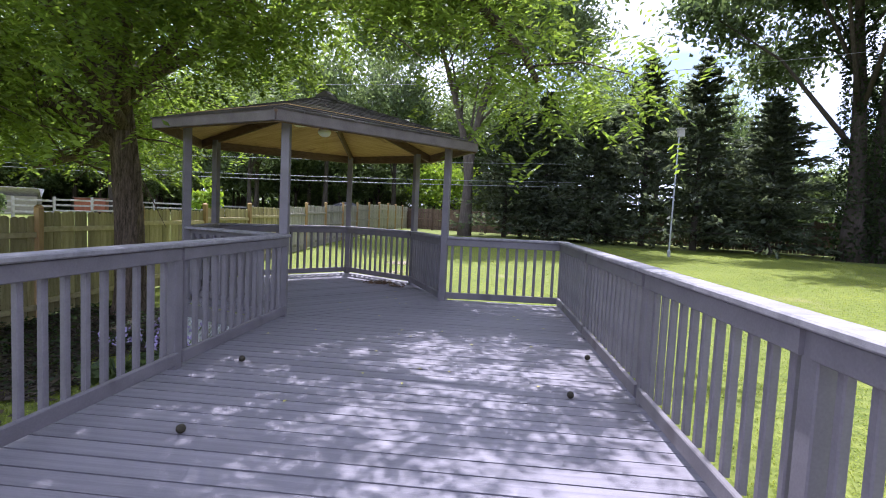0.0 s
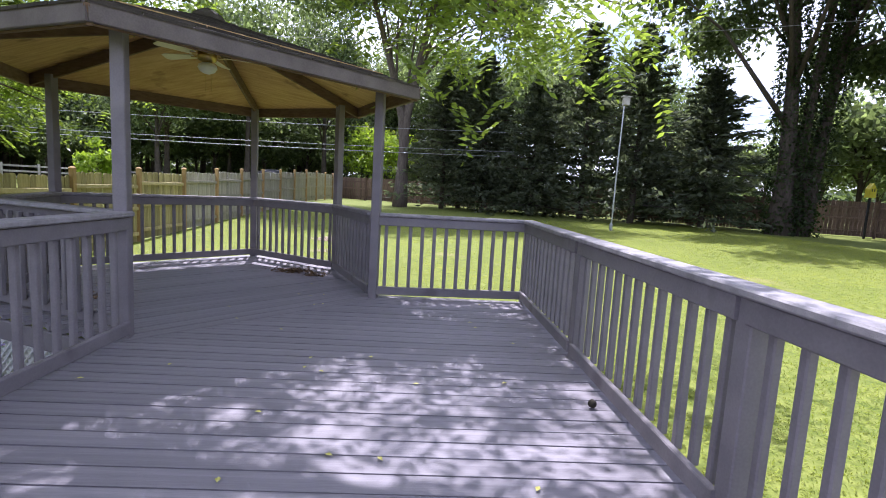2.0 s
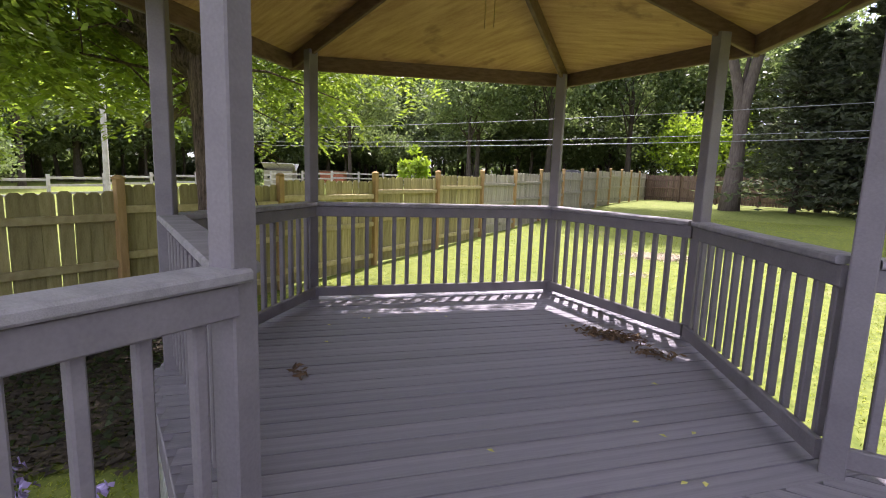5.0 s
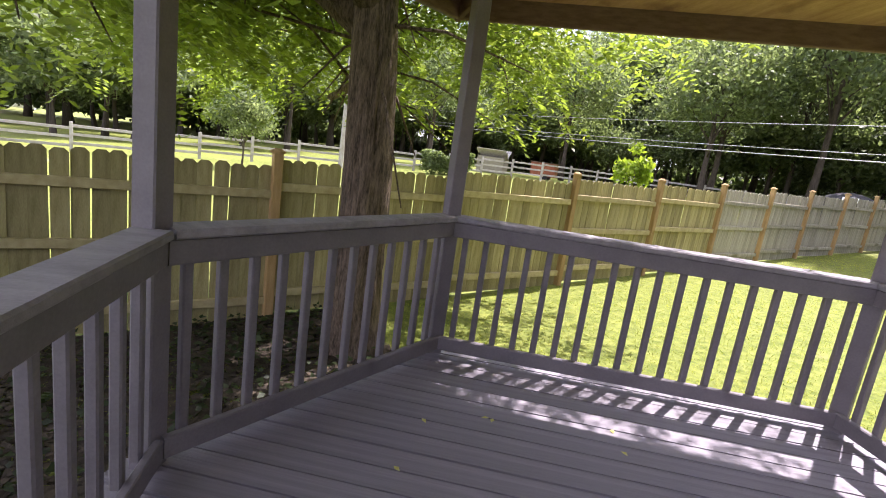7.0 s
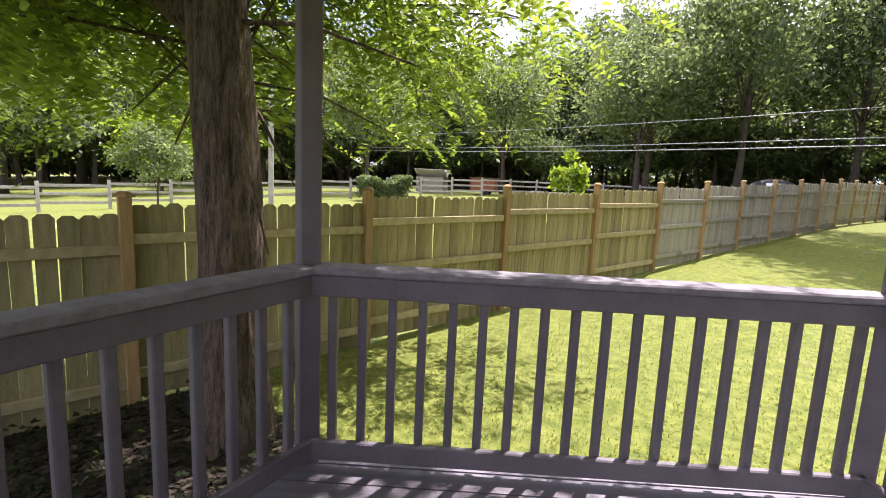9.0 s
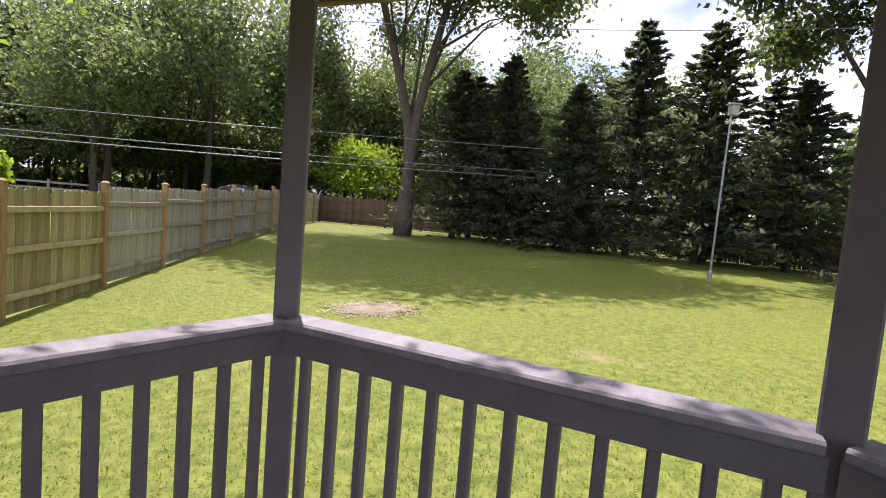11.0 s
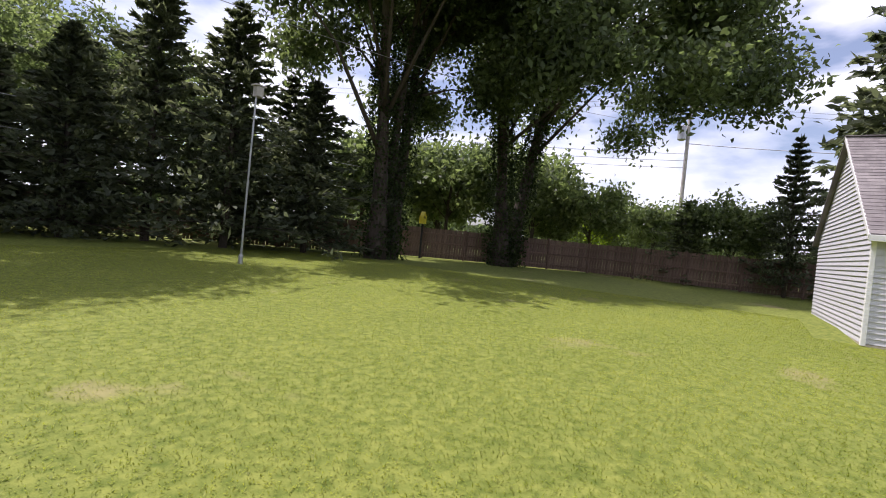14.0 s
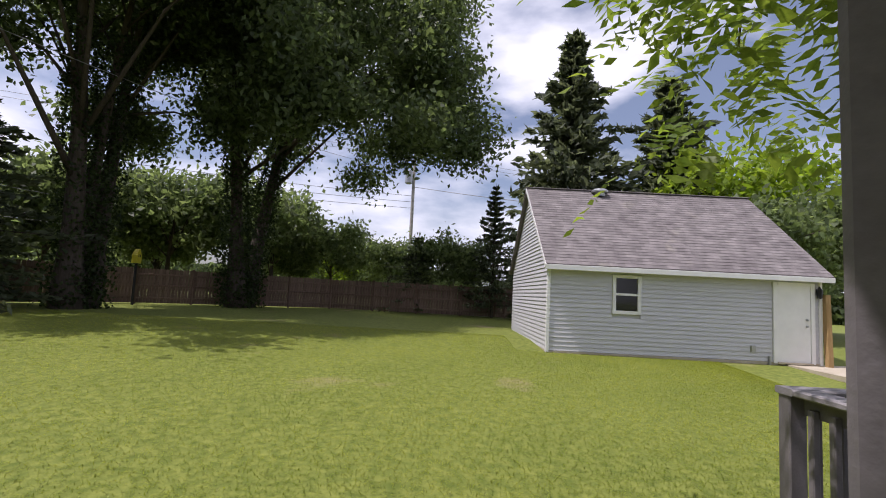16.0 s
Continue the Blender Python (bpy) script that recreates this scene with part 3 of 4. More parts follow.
def broadleaf(name, label, h, crown_r, crown_c, trunk_r, n_leaf, leaf, mat, bark, seed, n_clump=60, forks=None, ivy=0.0, clump=0.16, shell=0.5, fk=0.0):
    rng = np.random.default_rng(seed)
    t = thing(name, label, "tree")
    cl, pts = crown_points(rng, n_clump, n_leaf, *crown_r, crown_c, clump, shell)
    tm = Mesh()

    def g(f):
        return max(0.0, (f - fk) / (1 - fk)) ** 1.15

    stems = forks or [((0, 0), (0.2, 0.1), 0.8)]
    for q, (b0, top, fr) in enumerate(stems):
        z1 = crown_c[2] + crown_r[2] * 0.45
        line = [(b0[0] + (top[0] - b0[0]) * g(f) + 0.10 * math.sin(5 * f + q * (f > fk)), b0[1] + (top[1] - b0[1]) * g(f), -0.3 + (z1 + 0.3) * f) for f in [i / 9 for i in range(10)]]
        rad = [trunk_r * fr * (1.45 if i == 0 else 1.12 if i == 1 else 1 - 0.085 * i) for i in range(10)]
        tm.tube(line, rad, 10, 0.12, seed + q)
        for k in range(q, min(n_clump, 16), len(stems)):
            f = 0.42 + 0.5 * ((k * 0.37) % 1)
            i = int(f * 9)
            s = Vector(line[i])
            e = Vector(cl[k])
            mid = (s + e) / 2 + Vector((0, 0, 0.1 * (e - s).length))
            tm.tube([s, s.lerp(mid, 0.6), mid, e], [rad[i] * 0.42, rad[i] * 0.3, rad[i] * 0.2, 0.02], 5)
    part("trunk", tm, bark, t, smooth=True)
    part("crown", leaf_data("crown", mat, pts, rng.normal(size=(n_leaf, 3)) + np.array([0, 0, -0.35]), leaf, leaf * 0.55, seed), None, t)
    if ivy:
        n = 9000
        f = rng.random(n) * ivy
        a = rng.random(n) * 2 * np.pi
        sel = rng.integers(0, len(stems), n)
        b0 = np.array([s[0] for s in stems])[sel]
        tp = np.array([s[1] for s in stems])[sel]
        z1 = crown_c[2] + crown_r[2] * 0.45
        xy = b0 + (tp - b0) * (f ** 1.3)[:, None]
        r = trunk_r * (1.15 - 0.5 * f) + rng.random(n) ** 2 * 0.45 * (1.2 - f)
        c3 = np.stack([xy[:, 0] + r * np.cos(a), xy[:, 1] + r * np.sin(a), f * z1], 1)
        part("ivy", leaf_data("ivy", IVY, c3, rng.normal(size=(n, 3)), 0.16, 0.12, seed), None, t, "dark ivy climbing the trunk")
    return t


def conifer(name, label, h, r, seed, mat, tiers=30, per=10, sprays=22, droop=0.25, skirt=1.2, leaf=0.36):
    rng = np.random.default_rng(seed)
    t = thing(name, label, "tree")
    tm = Mesh().tube([(0, 0, -0.3), (0.03, 0, h * 0.4), (0, 0.04, h * 0.8), (0, 0, h)], [h * 0.017, h * 0.012, h * 0.006, 0.012], 8, 0.1, seed)
    cs, ds = [], []
    for i in range(tiers):
        f = i / tiers
        z = skirt + (h - skirt) * f ** 0.92
        R = r * (1 - f) ** 0.95 * rng.uniform(0.55, 1.15) + 0.1
        for k in range(per):
            a = 2 * math.pi * (k + rng.random()) / per
            L = R * rng.uniform(0.45, 1.3)
            lift = 0.25 * f * L - droop * L * (1 - f)
            e = np.array([L * math.cos(a), L * math.sin(a), lift])
            if i % 2 == 0 and k % 2 == 0:
                tm.tube([(0, 0, z), tuple(e * 0.6 + np.array([0, 0, z + 0.05])), tuple(e + np.array([0, 0, z]))], [0.035, 0.02, 0.006], 4)
            g = rng.random(sprays) ** 0.65
            w = (1 - g * 0.75)[:, None] * L * 0.15
            p = g[:, None] * e + np.array([0, 0, z]) + rng.normal(size=(sprays, 3)) * w * np.array([1, 1, 0.55])
            cs.append(p)
            ds.append(np.tile(e / (L + 1e-6), (sprays, 1)) * 0.9 + rng.normal(size=(sprays, 3)) * 0.45)
    part("trunk", tm, FARBARK, t, smooth=True)
    cs, ds = np.concatenate(cs), np.concatenate(ds)
    part("crown", leaf_data("crown", mat, cs, ds, leaf, leaf * 0.36, seed), None, t)
    return t


def place(t, x, y, s=1.0, rz=0.0, sz=None, dz=0.0):
    t.matrix_basis = pose(x, y, ground_z(x, y) + dz, 0, 0, rz) @ Matrix.Diagonal((s, s, sz or s, 1))
    return t


def again(t, x, y, s=1.0, rz=0.0, sz=None):
    return place(copy_thing(t, pose(0, 0, 0)), x, y, s, rz, sz)


# shade tree beside the gazebo: compound leaves over the deck
def frond_tree():
    rng = np.random.default_rng(11)
    t = thing("shade_tree", "tall walnut tree with furrowed bark and hanging compound leaves", "tree", (-4.96, 7.84, -0.73))
    tm = Mesh()
    trunk = [(0.0, 0, -0.3), (0, 0, 0.05), (0, 0, 0.5), (-0.02, 0.0, 1.4), (-0.08, -0.03, 2.6), (-0.22, -0.05, 3.7), (-0.3, 0.0, 5.0), (-0.2, 0.1, 7.0), (0.1, 0.1, 9.5)]
    rads = [0.36, 0.29, 0.235, 0.215, 0.205, 0.20, 0.15, 0.11, 0.05]
    rings, sides = 150, 64
    for i in range(rings + 1):
        f = i / rings * (len(trunk) - 1)
        k = min(int(f), len(trunk) - 2)
        c0 = Vector(trunk[k]).lerp(Vector(trunk[k + 1]), f - k)
        r0 = rads[k] + (rads[k + 1] - rads[k]) * (f - k)
        for j in range(sides):
            a = 2 * math.pi * j / sides
            g0 = noise.noise(Vector((math.cos(a) * 5.5, math.sin(a) * 5.5, c0.z * 1.6)))
            g1 = noise.noise(Vector((math.cos(a) * 1.2, math.sin(a) * 1.2, c0.z * 0.7 + 9)))
            r1 = r0 * (1 + 0.09 * g1) + 0.022 * (0.5 - abs(g0) * 2)
            tm.v.append((c0.x + r1 * math.cos(a), c0.y + r1 * math.sin(a), c0.z))
    for i in range(rings):
        for j in range(sides):
            tm.f.append((i * sides + j, i * sides + (j + 1) % sides, (i + 1) * sides + (j + 1) % sides, (i + 1) * sides + j))
    limbs = [[(-0.1, -0.03, 2.9), (-0.9, -0.9, 4.0), (-1.6, -2.4, 4.9), (-1.8, -4.4, 5.4)],
             [(-0.15, -0.05, 3.3), (0.6, -0.9, 4.8), (1.8, -2.0, 5.7), (3.4, -3.0, 6.0), (4.8, -4.2, 5.8)],
             [(-0.2, 0, 3.6), (1.0, 0.1, 5.0), (2.6, 0.0, 5.6), (4.2, -0.3, 5.6), (5.6, -0.8, 5.0)],
             [(-0.2, 0, 3.8), (0.6, 1.3, 5.0), (2.0, 2.0, 6.0), (3.8, 2.2, 6.2), (5.4, 1.8, 5.4)],
             [(-0.25, 0, 4.2), (-1.5, 1.2, 5.2), (-2.8, 2.4, 5.8)], [(-0.25, 0, 4.4), (-1.8, -0.6, 5.3), (-3.6, -1.2, 5.4)],
             [(-0.25, 0.05, 5.4), (0.9, -0.8, 7.2), (2.2, -1.8, 8.2)], [(-0.2, 0.1, 6.2), (1.2, 1.0, 7.6), (2.8, 1.6, 8.2)],
             [(-0.1, -0.03, 2.7), (-0.7, 0.3, 3.1), (-1.5, 0.5, 2.7), (-2.2, 0.4, 2.5)],
             [(-0.1, -0.03, 3.1), (0.2, -1.5, 4.3), (0.6, -3.2, 5.0), (1.4, -5.0, 5.2)]]
    limbs += [[(3.8, 0.2, 6.0), (5.4, 0.0, 5.6), (6.4, -0.2, 4.6), (6.7, -0.4, 4.0)], [(0.6, -0.9, 4.8), (2.6, -1.6, 5.4), (4.6, -2.0, 5.7), (6.3, -2.4, 5.3)],
              [(1.8, -2.0, 5.7), (3.6, -4.2, 6.0), (5.2, -5.6, 5.7)], [(2.6, 0.0, 5.6), (4.4, 0.8, 6.6), (6.2, 0.6, 6.6)], [(-0.9, -0.9, 4.0), (-1.2, -1.6, 3.6), (-1.0, -2.6, 3.2), (-0.6, -3.4, 3.0)]]
    limbs += [[(-0.3, 0, 4.8), (-1.6, 0.4, 5.8), (-2.6, 1.0, 6.4)],
              [(-0.9, -0.9, 4.0), (-2.2, -1.2, 4.4), (-3.4, -1.6, 4.0), (-4.2, -1.8, 3.4)], [(-0.1, 0, 2.9), (-1.2, -0.3, 3.5), (-2.4, 0.2, 3.7), (-3.4, 0.6, 3.3)],
              [(-0.25, 0, 4.0), (-0.9, 1.2, 4.6), (-1.6, 2.2, 4.2), (-2.0, 3.0, 3.4)]]
    tips = []
    for q, l in enumerate(limbs):
        n = len(l)
        tm.tube(l, [0.115 * (1 - i / n) + 0.012 for i in range(n)], 8, 0.08, q)
        for i in range(1, n):
            a, b = np.array(l[i - 1]), np.array(l[i])
            for k in range(6):
                s = a + (b - a) * rng.random()
                e = s + rng.normal(size=3) * np.array([0.85, 0.85, 0.45]) + np.array([0, 0, -0.05])
                tm.tube([s, (s + e) / 2 + np.array([0, 0, 0.12]), e], [0.022, 0.014, 0.006], 4)
                tips += [e, (s + e) / 2]
    part("trunk", tm, BARK, t, "furrowed brown-grey bark", smooth=True)
    tips = np.array(tips)
    ring = tips[tips[:, 2] > 3.0]
    nf = 12500
    root = ring[rng.integers(0, len(ring), nf)] + rng.normal(size=(nf, 3)) * np.array([0.5, 0.5, 0.38])
    root = root[~((root[:, 0] > 3.0) & (root[:, 1] > 0.2) & (root[:, 2] < 5.9))]
    root = root[~((np.hypot(root[:, 0], root[:, 1]) < 1.5) & (root[:, 2] < 5.0))]
    nf = len(root)
    a = rng.random(nf) * 2 * np.pi
    out = np.stack([np.cos(a), np.sin(a), rng.uniform(-0.75, -0.1, nf)], 1)
    cs, ds = [], []
    K = 13
    Lf = rng.uniform(0.3, 0.48, (nf, 1))
    for k in range(K):
        g = (k // 2 + 1) / (K // 2 + 1)
        p = root + out * Lf * g + np.array([0, 0, -0.16]) * g * g
        side = np.stack([-np.sin(a), np.cos(a), np.full(nf, -0.35)], 1) * (1 if k % 2 else -1)
        if k == K - 1:
            side = out
        cs.append(p + side * 0.05)
        ds.append(side + out * 0.45)
    cs, ds = np.concatenate(cs), np.concatenate(ds)
    part("crown", leaf_data("crown", LEAF, cs, ds, 0.125, 0.046, 9), None, t, "fresh green pinnate leaves")
    return t


frond_tree()

# yard trees
big = broadleaf("yard_tree", "tall forked shade tree with bare grey trunk", 21, (8.0, 7.5, 7.0), (0.3, -1.0, 14.5), 0.47, 60000, 0.33, LEAFMID, BIGBARK, 21, 70,
                forks=[((0, 0), (-3.6, 0.6), 0.75), ((0, 0), (3.0, 0.3), 0.8)], fk=0.28, clump=0.125)
place(big, -0.35, 31.6, 0.92)
ced = conifer("cedar_tree", "dark blue-green cedar in a dense row", 9.5, 3.9, 31, NEEDLE, 24, 9, 40, 0.12, 0.8, 0.42)
place(ced, 4.7, 32.1, 1.0)
ced2 = conifer("cedar_tree", "dark spiky cedar with ragged drooping branches", 10.5, 3.8, 37, NEEDLE, 21, 9, 40, 0.02, 1.0, 0.42)
place(ced2, 12.0, 27.0, 0.98)
for i, (x, y, s) in enumerate(((2.2, 32.4, 0.95), (7.2, 29.4, 0.86), (10.0, 29.2, 1.0), (14.9, 25.4, 0.95), (3.4, 34.5, 0.9), (8.6, 31.5, 0.8), (13.4, 28.6, 0.75), (6.0, 32.5, 0.75), (16.2, 28.6, 0.8))):
    again(ced if i % 2 else ced2, x, y, s, 47 * i, s * (0.86 + 0.09 * (i % 3)))
ta = broadleaf("ivy_tree", "tall twin-stemmed tree with ivy-covered dark trunks", 20, (7.6, 7.0, 8.2), (-0.4, -1.0, 11.0), 0.5, 62000, 0.32, LEAFDARK, FARBARK, 41, 70,
               forks=[((-0.3, 0), (-0.9, 0.4), 0.85), ((0.5, 0), (2.6, 0.2), 0.75), ((0.1, 0.2), (0.9, -0.5), 0.6)], ivy=0.75, clump=0.1)
place(ta, 17.6, 23.2, 1.0)
tb = broadleaf("ivy_tree", "leaning forked tree with ivy-covered dark trunks", 19, (8.6, 8.4, 7.8), (0.2, -3.9, 10.8), 0.5, 62000, 0.32, LEAFDARK, FARBARK, 43, 84,
               forks=[((-0.4, 0), (-1.6, 0.8), 0.8), ((0.4, 0), (3.4, -1.2), 0.85)], ivy=0.7, clump=0.095)
place(tb, 25.0, 20.2, 1.05)
sp = conifer("spruce_tree", "tall green spruce behind the garage", 13, 4.6, 51, NEEDLE, 26, 12, 44, 0.15, 1.0, 0.55)
place(sp, 31.5, 1.6, 1.35, 0, 1.5)
again(sp, 30.2, -4.2, 1.35, 70, 1.22)
again(ced2, 28.0, 6.8, 0.55, 30, 0.75)
again(ced, 30.0, 11.4, 0.62, 30, 0.5)
bush = broadleaf("bushy_tree", "rounded leafy small tree", 5, (2.2, 2.2, 2.0), (0, 0, 2.9), 0.14, 5200, 0.26, LEAFMID, FARBARK, 61, 44, clump=0.18)
place(bush, 30.0, 9.2, 1.05)
bright = broadleaf("bushy_tree", "sunlit light green leafy tree", 6, (2.6, 2.6, 2.4), (0, 0, 3.2), 0.15, 5200, 0.28, LEAFYELLOW, FARBARK, 63, 44, clump=0.2)
place(bright, -3.2, 46.0, 1.1)
for i, (x, y, s) in enumerate(((33, 30, 1.3), (40, 34, 1.5), (38, 22, 1.0), (44, 26, 1.2), (46, 18, 0.8), (52, 22, 1.0), (56, 15, 0.9), (27, 33, 1.4), (60, 20, 1.1), (50, 12, 0.8),
                               (24, 34, 1.2), (36, 38, 1.5), (20, 38, 1.4), (31, -6, 1.4), (29, -12, 1.5), (36, -9, 1.7), (44, 8, 0.9))):
    again(bush, x, y, s, 37 * i)

# woods behind the neighbouring lots
wood = broadleaf("woodland_tree", "large leafy woodland tree", 17, (5.6, 5.6, 6.6), (0, 0, 9.5), 0.36, 9500, 0.42, LEAFMID, FARBARK, 71, 70)
place(wood, -40, 52, 1.0)
wood2 = broadleaf("woodland_tree", "dark leafy woodland tree", 19, (5.0, 5.0, 7.0), (0, 0, 10.5), 0.36, 9500, 0.42, LEAFDARK, FARBARK, 73, 70)
place(wood2, -28, 56, 1.0)
rw = random.Random(4)
spots = []
for i in range(36):
    a = radians(96 + 92 * i / 35)
    R = 52 + 9 * rw.random() + (i % 3) * 9
    spots.append((R * math.cos(a), 6 + R * math.sin(a), rw.uniform(0.8, 1.2)))
spots += [(-9, 52, 1.0), (-3, 57, 1.1), (4, 50, 0.95), (10, 48, 0.9), (16, 46, 0.85), (-15, 47, 1.0), (-21, 45, 0.9), (2, 62, 1.2), (14, 58, 1.0), (24, 50, 0.9)]
for i, (x, y, s) in enumerate(spots):
    again(wood if i % 2 else wood2, x, y, s, 53 * i, s * rw.uniform(0.85, 1.15))
for i in range(58):
    a = radians(88 + 96 * i / 57)
    R = 50 + 5 * (i % 3) + 4 * rw.random()
    again(bush, R * math.cos(a), 6 + R * math.sin(a), rw.uniform(1.1, 2.0), 31 * i)
for x, y, s in ((-30, 38, 0.95), (-34, 27, 0.85), (-19, 40, 1.0), (-41, 18, 0.9), (-43, 6, 0.9)):
    again(wood, x, y, s * 0.75, x * 7)
for k in range(2):
    ru = np.random.default_rng(90 + k)
    n = 50000
    a = np.radians(ru.uniform(-40, 192, n))
    R = 66 + 8 * k + 7 * ru.random(n)
    h = (2.5 + 3.5 * np.abs(np.sin(a * 17 + k) * np.sin(a * 7.3))) * ru.random(n) ** 0.7
    c3 = np.stack([R * np.cos(a), 6 + R * np.sin(a), h - 0.3], 1)
    solo("undergrowth", leaf_data("undergrowth", LEAFDARK, c3, ru.normal(size=(n, 3)), 0.9, 0.6, k), None, "dark shrubby undergrowth at the edge of the woods", "undergrowth", kind="stuff")
again(bright, -39.0, 14.0, 0.95, 20)
again(bright, 27.5, -7.5, 1.9, 50)
for x, y, s in ((30, 27, 1.7), (33, 22, 1.6), (34, 18, 1.3), (36, 25, 2.0), (27, 30, 1.8), (37, 14, 1.1)):
    again(bush, x, y, s, 41 * x)
again(bush, 21.5, -4.2, 1.3, 50)
again(bush, 24.5, -7.5, 1.5, 90)
again(bright, 46, 19, 1.0, 80)
again(bright, 52, 23, 1.1, 10)
sapling = broadleaf("sapling", "small bright yellow-green sapling beyond the fence", 3, (0.75, 0.75, 1.0), (0, 0, 1.6), 0.03, 620, 0.26, LEAFYELLOW, FARBARK, 81, 16)
place(sapling, -12.3, 22.2, 1.0)

# ---- garage ----
G0 = Vector((12.57, 6.4))
garage = thing("garage", "detached garage with pale grey vinyl siding and shingle roof", "garage", (G0.x, G0.y, -0.07), rz=1.5)
GL, GD, GHT, RDG = 7.1, 6.7, 2.42, 4.98
body = Mesh().box((GD / 2, -GL / 2, GHT / 2), (GD - 0.04, GL - 0.04, GHT))
body.add([(0.02, y, GHT) for y in (-0.02, -GL + 0.02)] + [(GD - 0.02, y, GHT) for y in (-0.02, -GL + 0.02)] + [(GD / 2, y, RDG - 0.06) for y in (-0.02, -GL + 0.02)],
         [(0, 2, 4), (1, 5, 3), (0, 4, 5, 1), (2, 3, 5, 4)])
part("wall", body, SIDING, garage)
part("foundation", Mesh().box((GD / 2, -GL / 2, -0.2), (GD + 0.06, GL + 0.06, 0.5)), CONCRETE, garage, "tan concrete foundation strip")
lap = 0.115
k = 0
z = 0.06
while z < RDG - 0.15:
    def board(a, b, out):
        a, b, out = Vector(a), Vector(b), Vector(out)
        u = Vector((0, 0, 1))
        return Mesh().add([a + out * 0.03, b + out * 0.03, b + out * 0.006 + u * lap, a + out * 0.006 + u * lap, a, b], [(0, 1, 2, 3), (4, 5, 1, 0)])
    if z < GHT - 0.05:
        cuts = [(0.03, 5.86)] if z < 2.0 else [(0.03, GL)]
        if z < 2.0:
            cuts.append((6.96, GL))
        if 1.09 < z + lap and z < 2.12:
            cuts = [(0.03, 1.67), (2.42, 5.86), (6.96, GL)] if z < 2.1 else [(0.03, 1.67), (2.42, GL)]
        for c0, c1 in cuts:
            part("siding_board", board((0, -c1, z), (0, -c0, z), (-1, 0, 0)), SIDING, garage)
    half = 0.0 if z < GHT else (z - GHT) / (RDG - GHT) * GD / 2
    part("siding_board", board((half, 0, z), (GD - half, 0, z), (0, 1, 0)), SIDING, garage)
    z += lap
part("corner_trim", Mesh().box((-0.012, 0.012, GHT / 2 + 0.02), (0.09, 0.09, GHT), None, 0.01), WHITE, garage, "white corner trim")
part("corner_trim", Mesh().box((-0.012, -GL - 0.012, GHT / 2 + 0.02), (0.09, 0.09, GHT), None, 0.01), WHITE, garage, "white corner trim")
OV = 0.28
e0 = Vector((-OV, 0, GHT - (RDG - GHT) / (GD / 2) * OV + 0.1))
rg0 = Vector((GD / 2, 0, RDG + 0.1))
for sgn in (0, 1):
    A = e0 if not sgn else Vector((GD + OV, 0, e0.z))
    sl = rg0 - A
    nn = Vector((-sl.z, 0, sl.x)).normalized()
    if nn.z < 0:
        nn = -nn
    rf = Mesh()
    Y1, Y2 = 0.16, -GL - 0.2
    q = [A + Vector((0, Y1, 0)), A + Vector((0, Y2, 0)), rg0 + Vector((0, Y2, 0)), rg0 + Vector((0, Y1, 0))]
    rf.add(q + [p - nn * 0.04 for p in q], [(0, 1, 2, 3), (7, 6, 5, 4), (0, 4, 5, 1), (1, 5, 6, 2), (2, 6, 7, 3), (3, 7, 4, 0)])
    part("roof_deck", rf, SHINGLE, garage)
    sh, rr = Mesh(), random.Random(8 + sgn)
    rows = 30
    for r in range(rows):
        f0, f1 = r / rows, min(1, (r + 1.15) / rows)
        y = Y1 - 0.3 * (r % 2) * 0.5
        cuts = [Y1]
        while y > Y2:
            y -= rr.choice((0.16, 0.2, 0.26, 0.31))
            cuts.append(max(y, Y2))
        for ya, yb in zip(cuts, cuts[1:]):
            lo, hi = A + sl * f0, A + sl * f1
            li = nn * (0.011 + 0.004 * rr.random())
            pts = [lo + Vector((0, ya, 0)) + li, lo + Vector((0, yb + 0.006, 0)) + li, hi + Vector((0, yb + 0.006, 0)) + nn * 0.004, hi + Vector((0, ya, 0)) + nn * 0.004]
            pts += [lo + Vector((0, ya, 0)) + nn * 0.001, lo + Vector((0, yb + 0.006, 0)) + nn * 0.001]
            sh.add(pts, [(0, 1, 2, 3), (4, 5, 1, 0)])
    part("roof_shingles", sh, SHINGLE, garage, "worn grey asphalt shingles", kind="stuff")
part("ridge_cap", Mesh().beam((GD / 2, 0.17, RDG + 0.105), (GD / 2, -GL - 0.21, RDG + 0.105), 0.2, 0.03, 0.01), SHINGLE, garage)
part("eave_fascia", Mesh().beam((-OV - 0.015, 0.16, e0.z - 0.085), (-OV - 0.015, -GL - 0.2, e0.z - 0.085), 0.03, 0.13), WHITE, garage, "white eave board")
part("soffit", Mesh().box((-OV / 2, -GL / 2 - 0.02, e0.z - 0.13), (OV - 0.02, GL + 0.3, 0.012)), WHITE, garage)
part("rake_trim", Mesh().beam(e0 + Vector((0, 0.15, -0.06)), rg0 + Vector((0, 0.15, -0.06)), 0.03, 0.11), WHITE, garage)
part("roof_vent", Mesh().lathe([(0.17, 0), (0.17, 0.1), (0.27, 0.12), (0.27, 0.17), (0.2, 0.23), (0.05, 0.26)], 18, (GD / 2 - 0.25, -2.25, RDG - 0.12)), METAL, garage, "round rusty metal roof vent", smooth=False)
win = thing("window", "white-framed double-hung window with dark glass", "")
win.parent = garage
win.location = (-0.03, -2.045, 1.6)
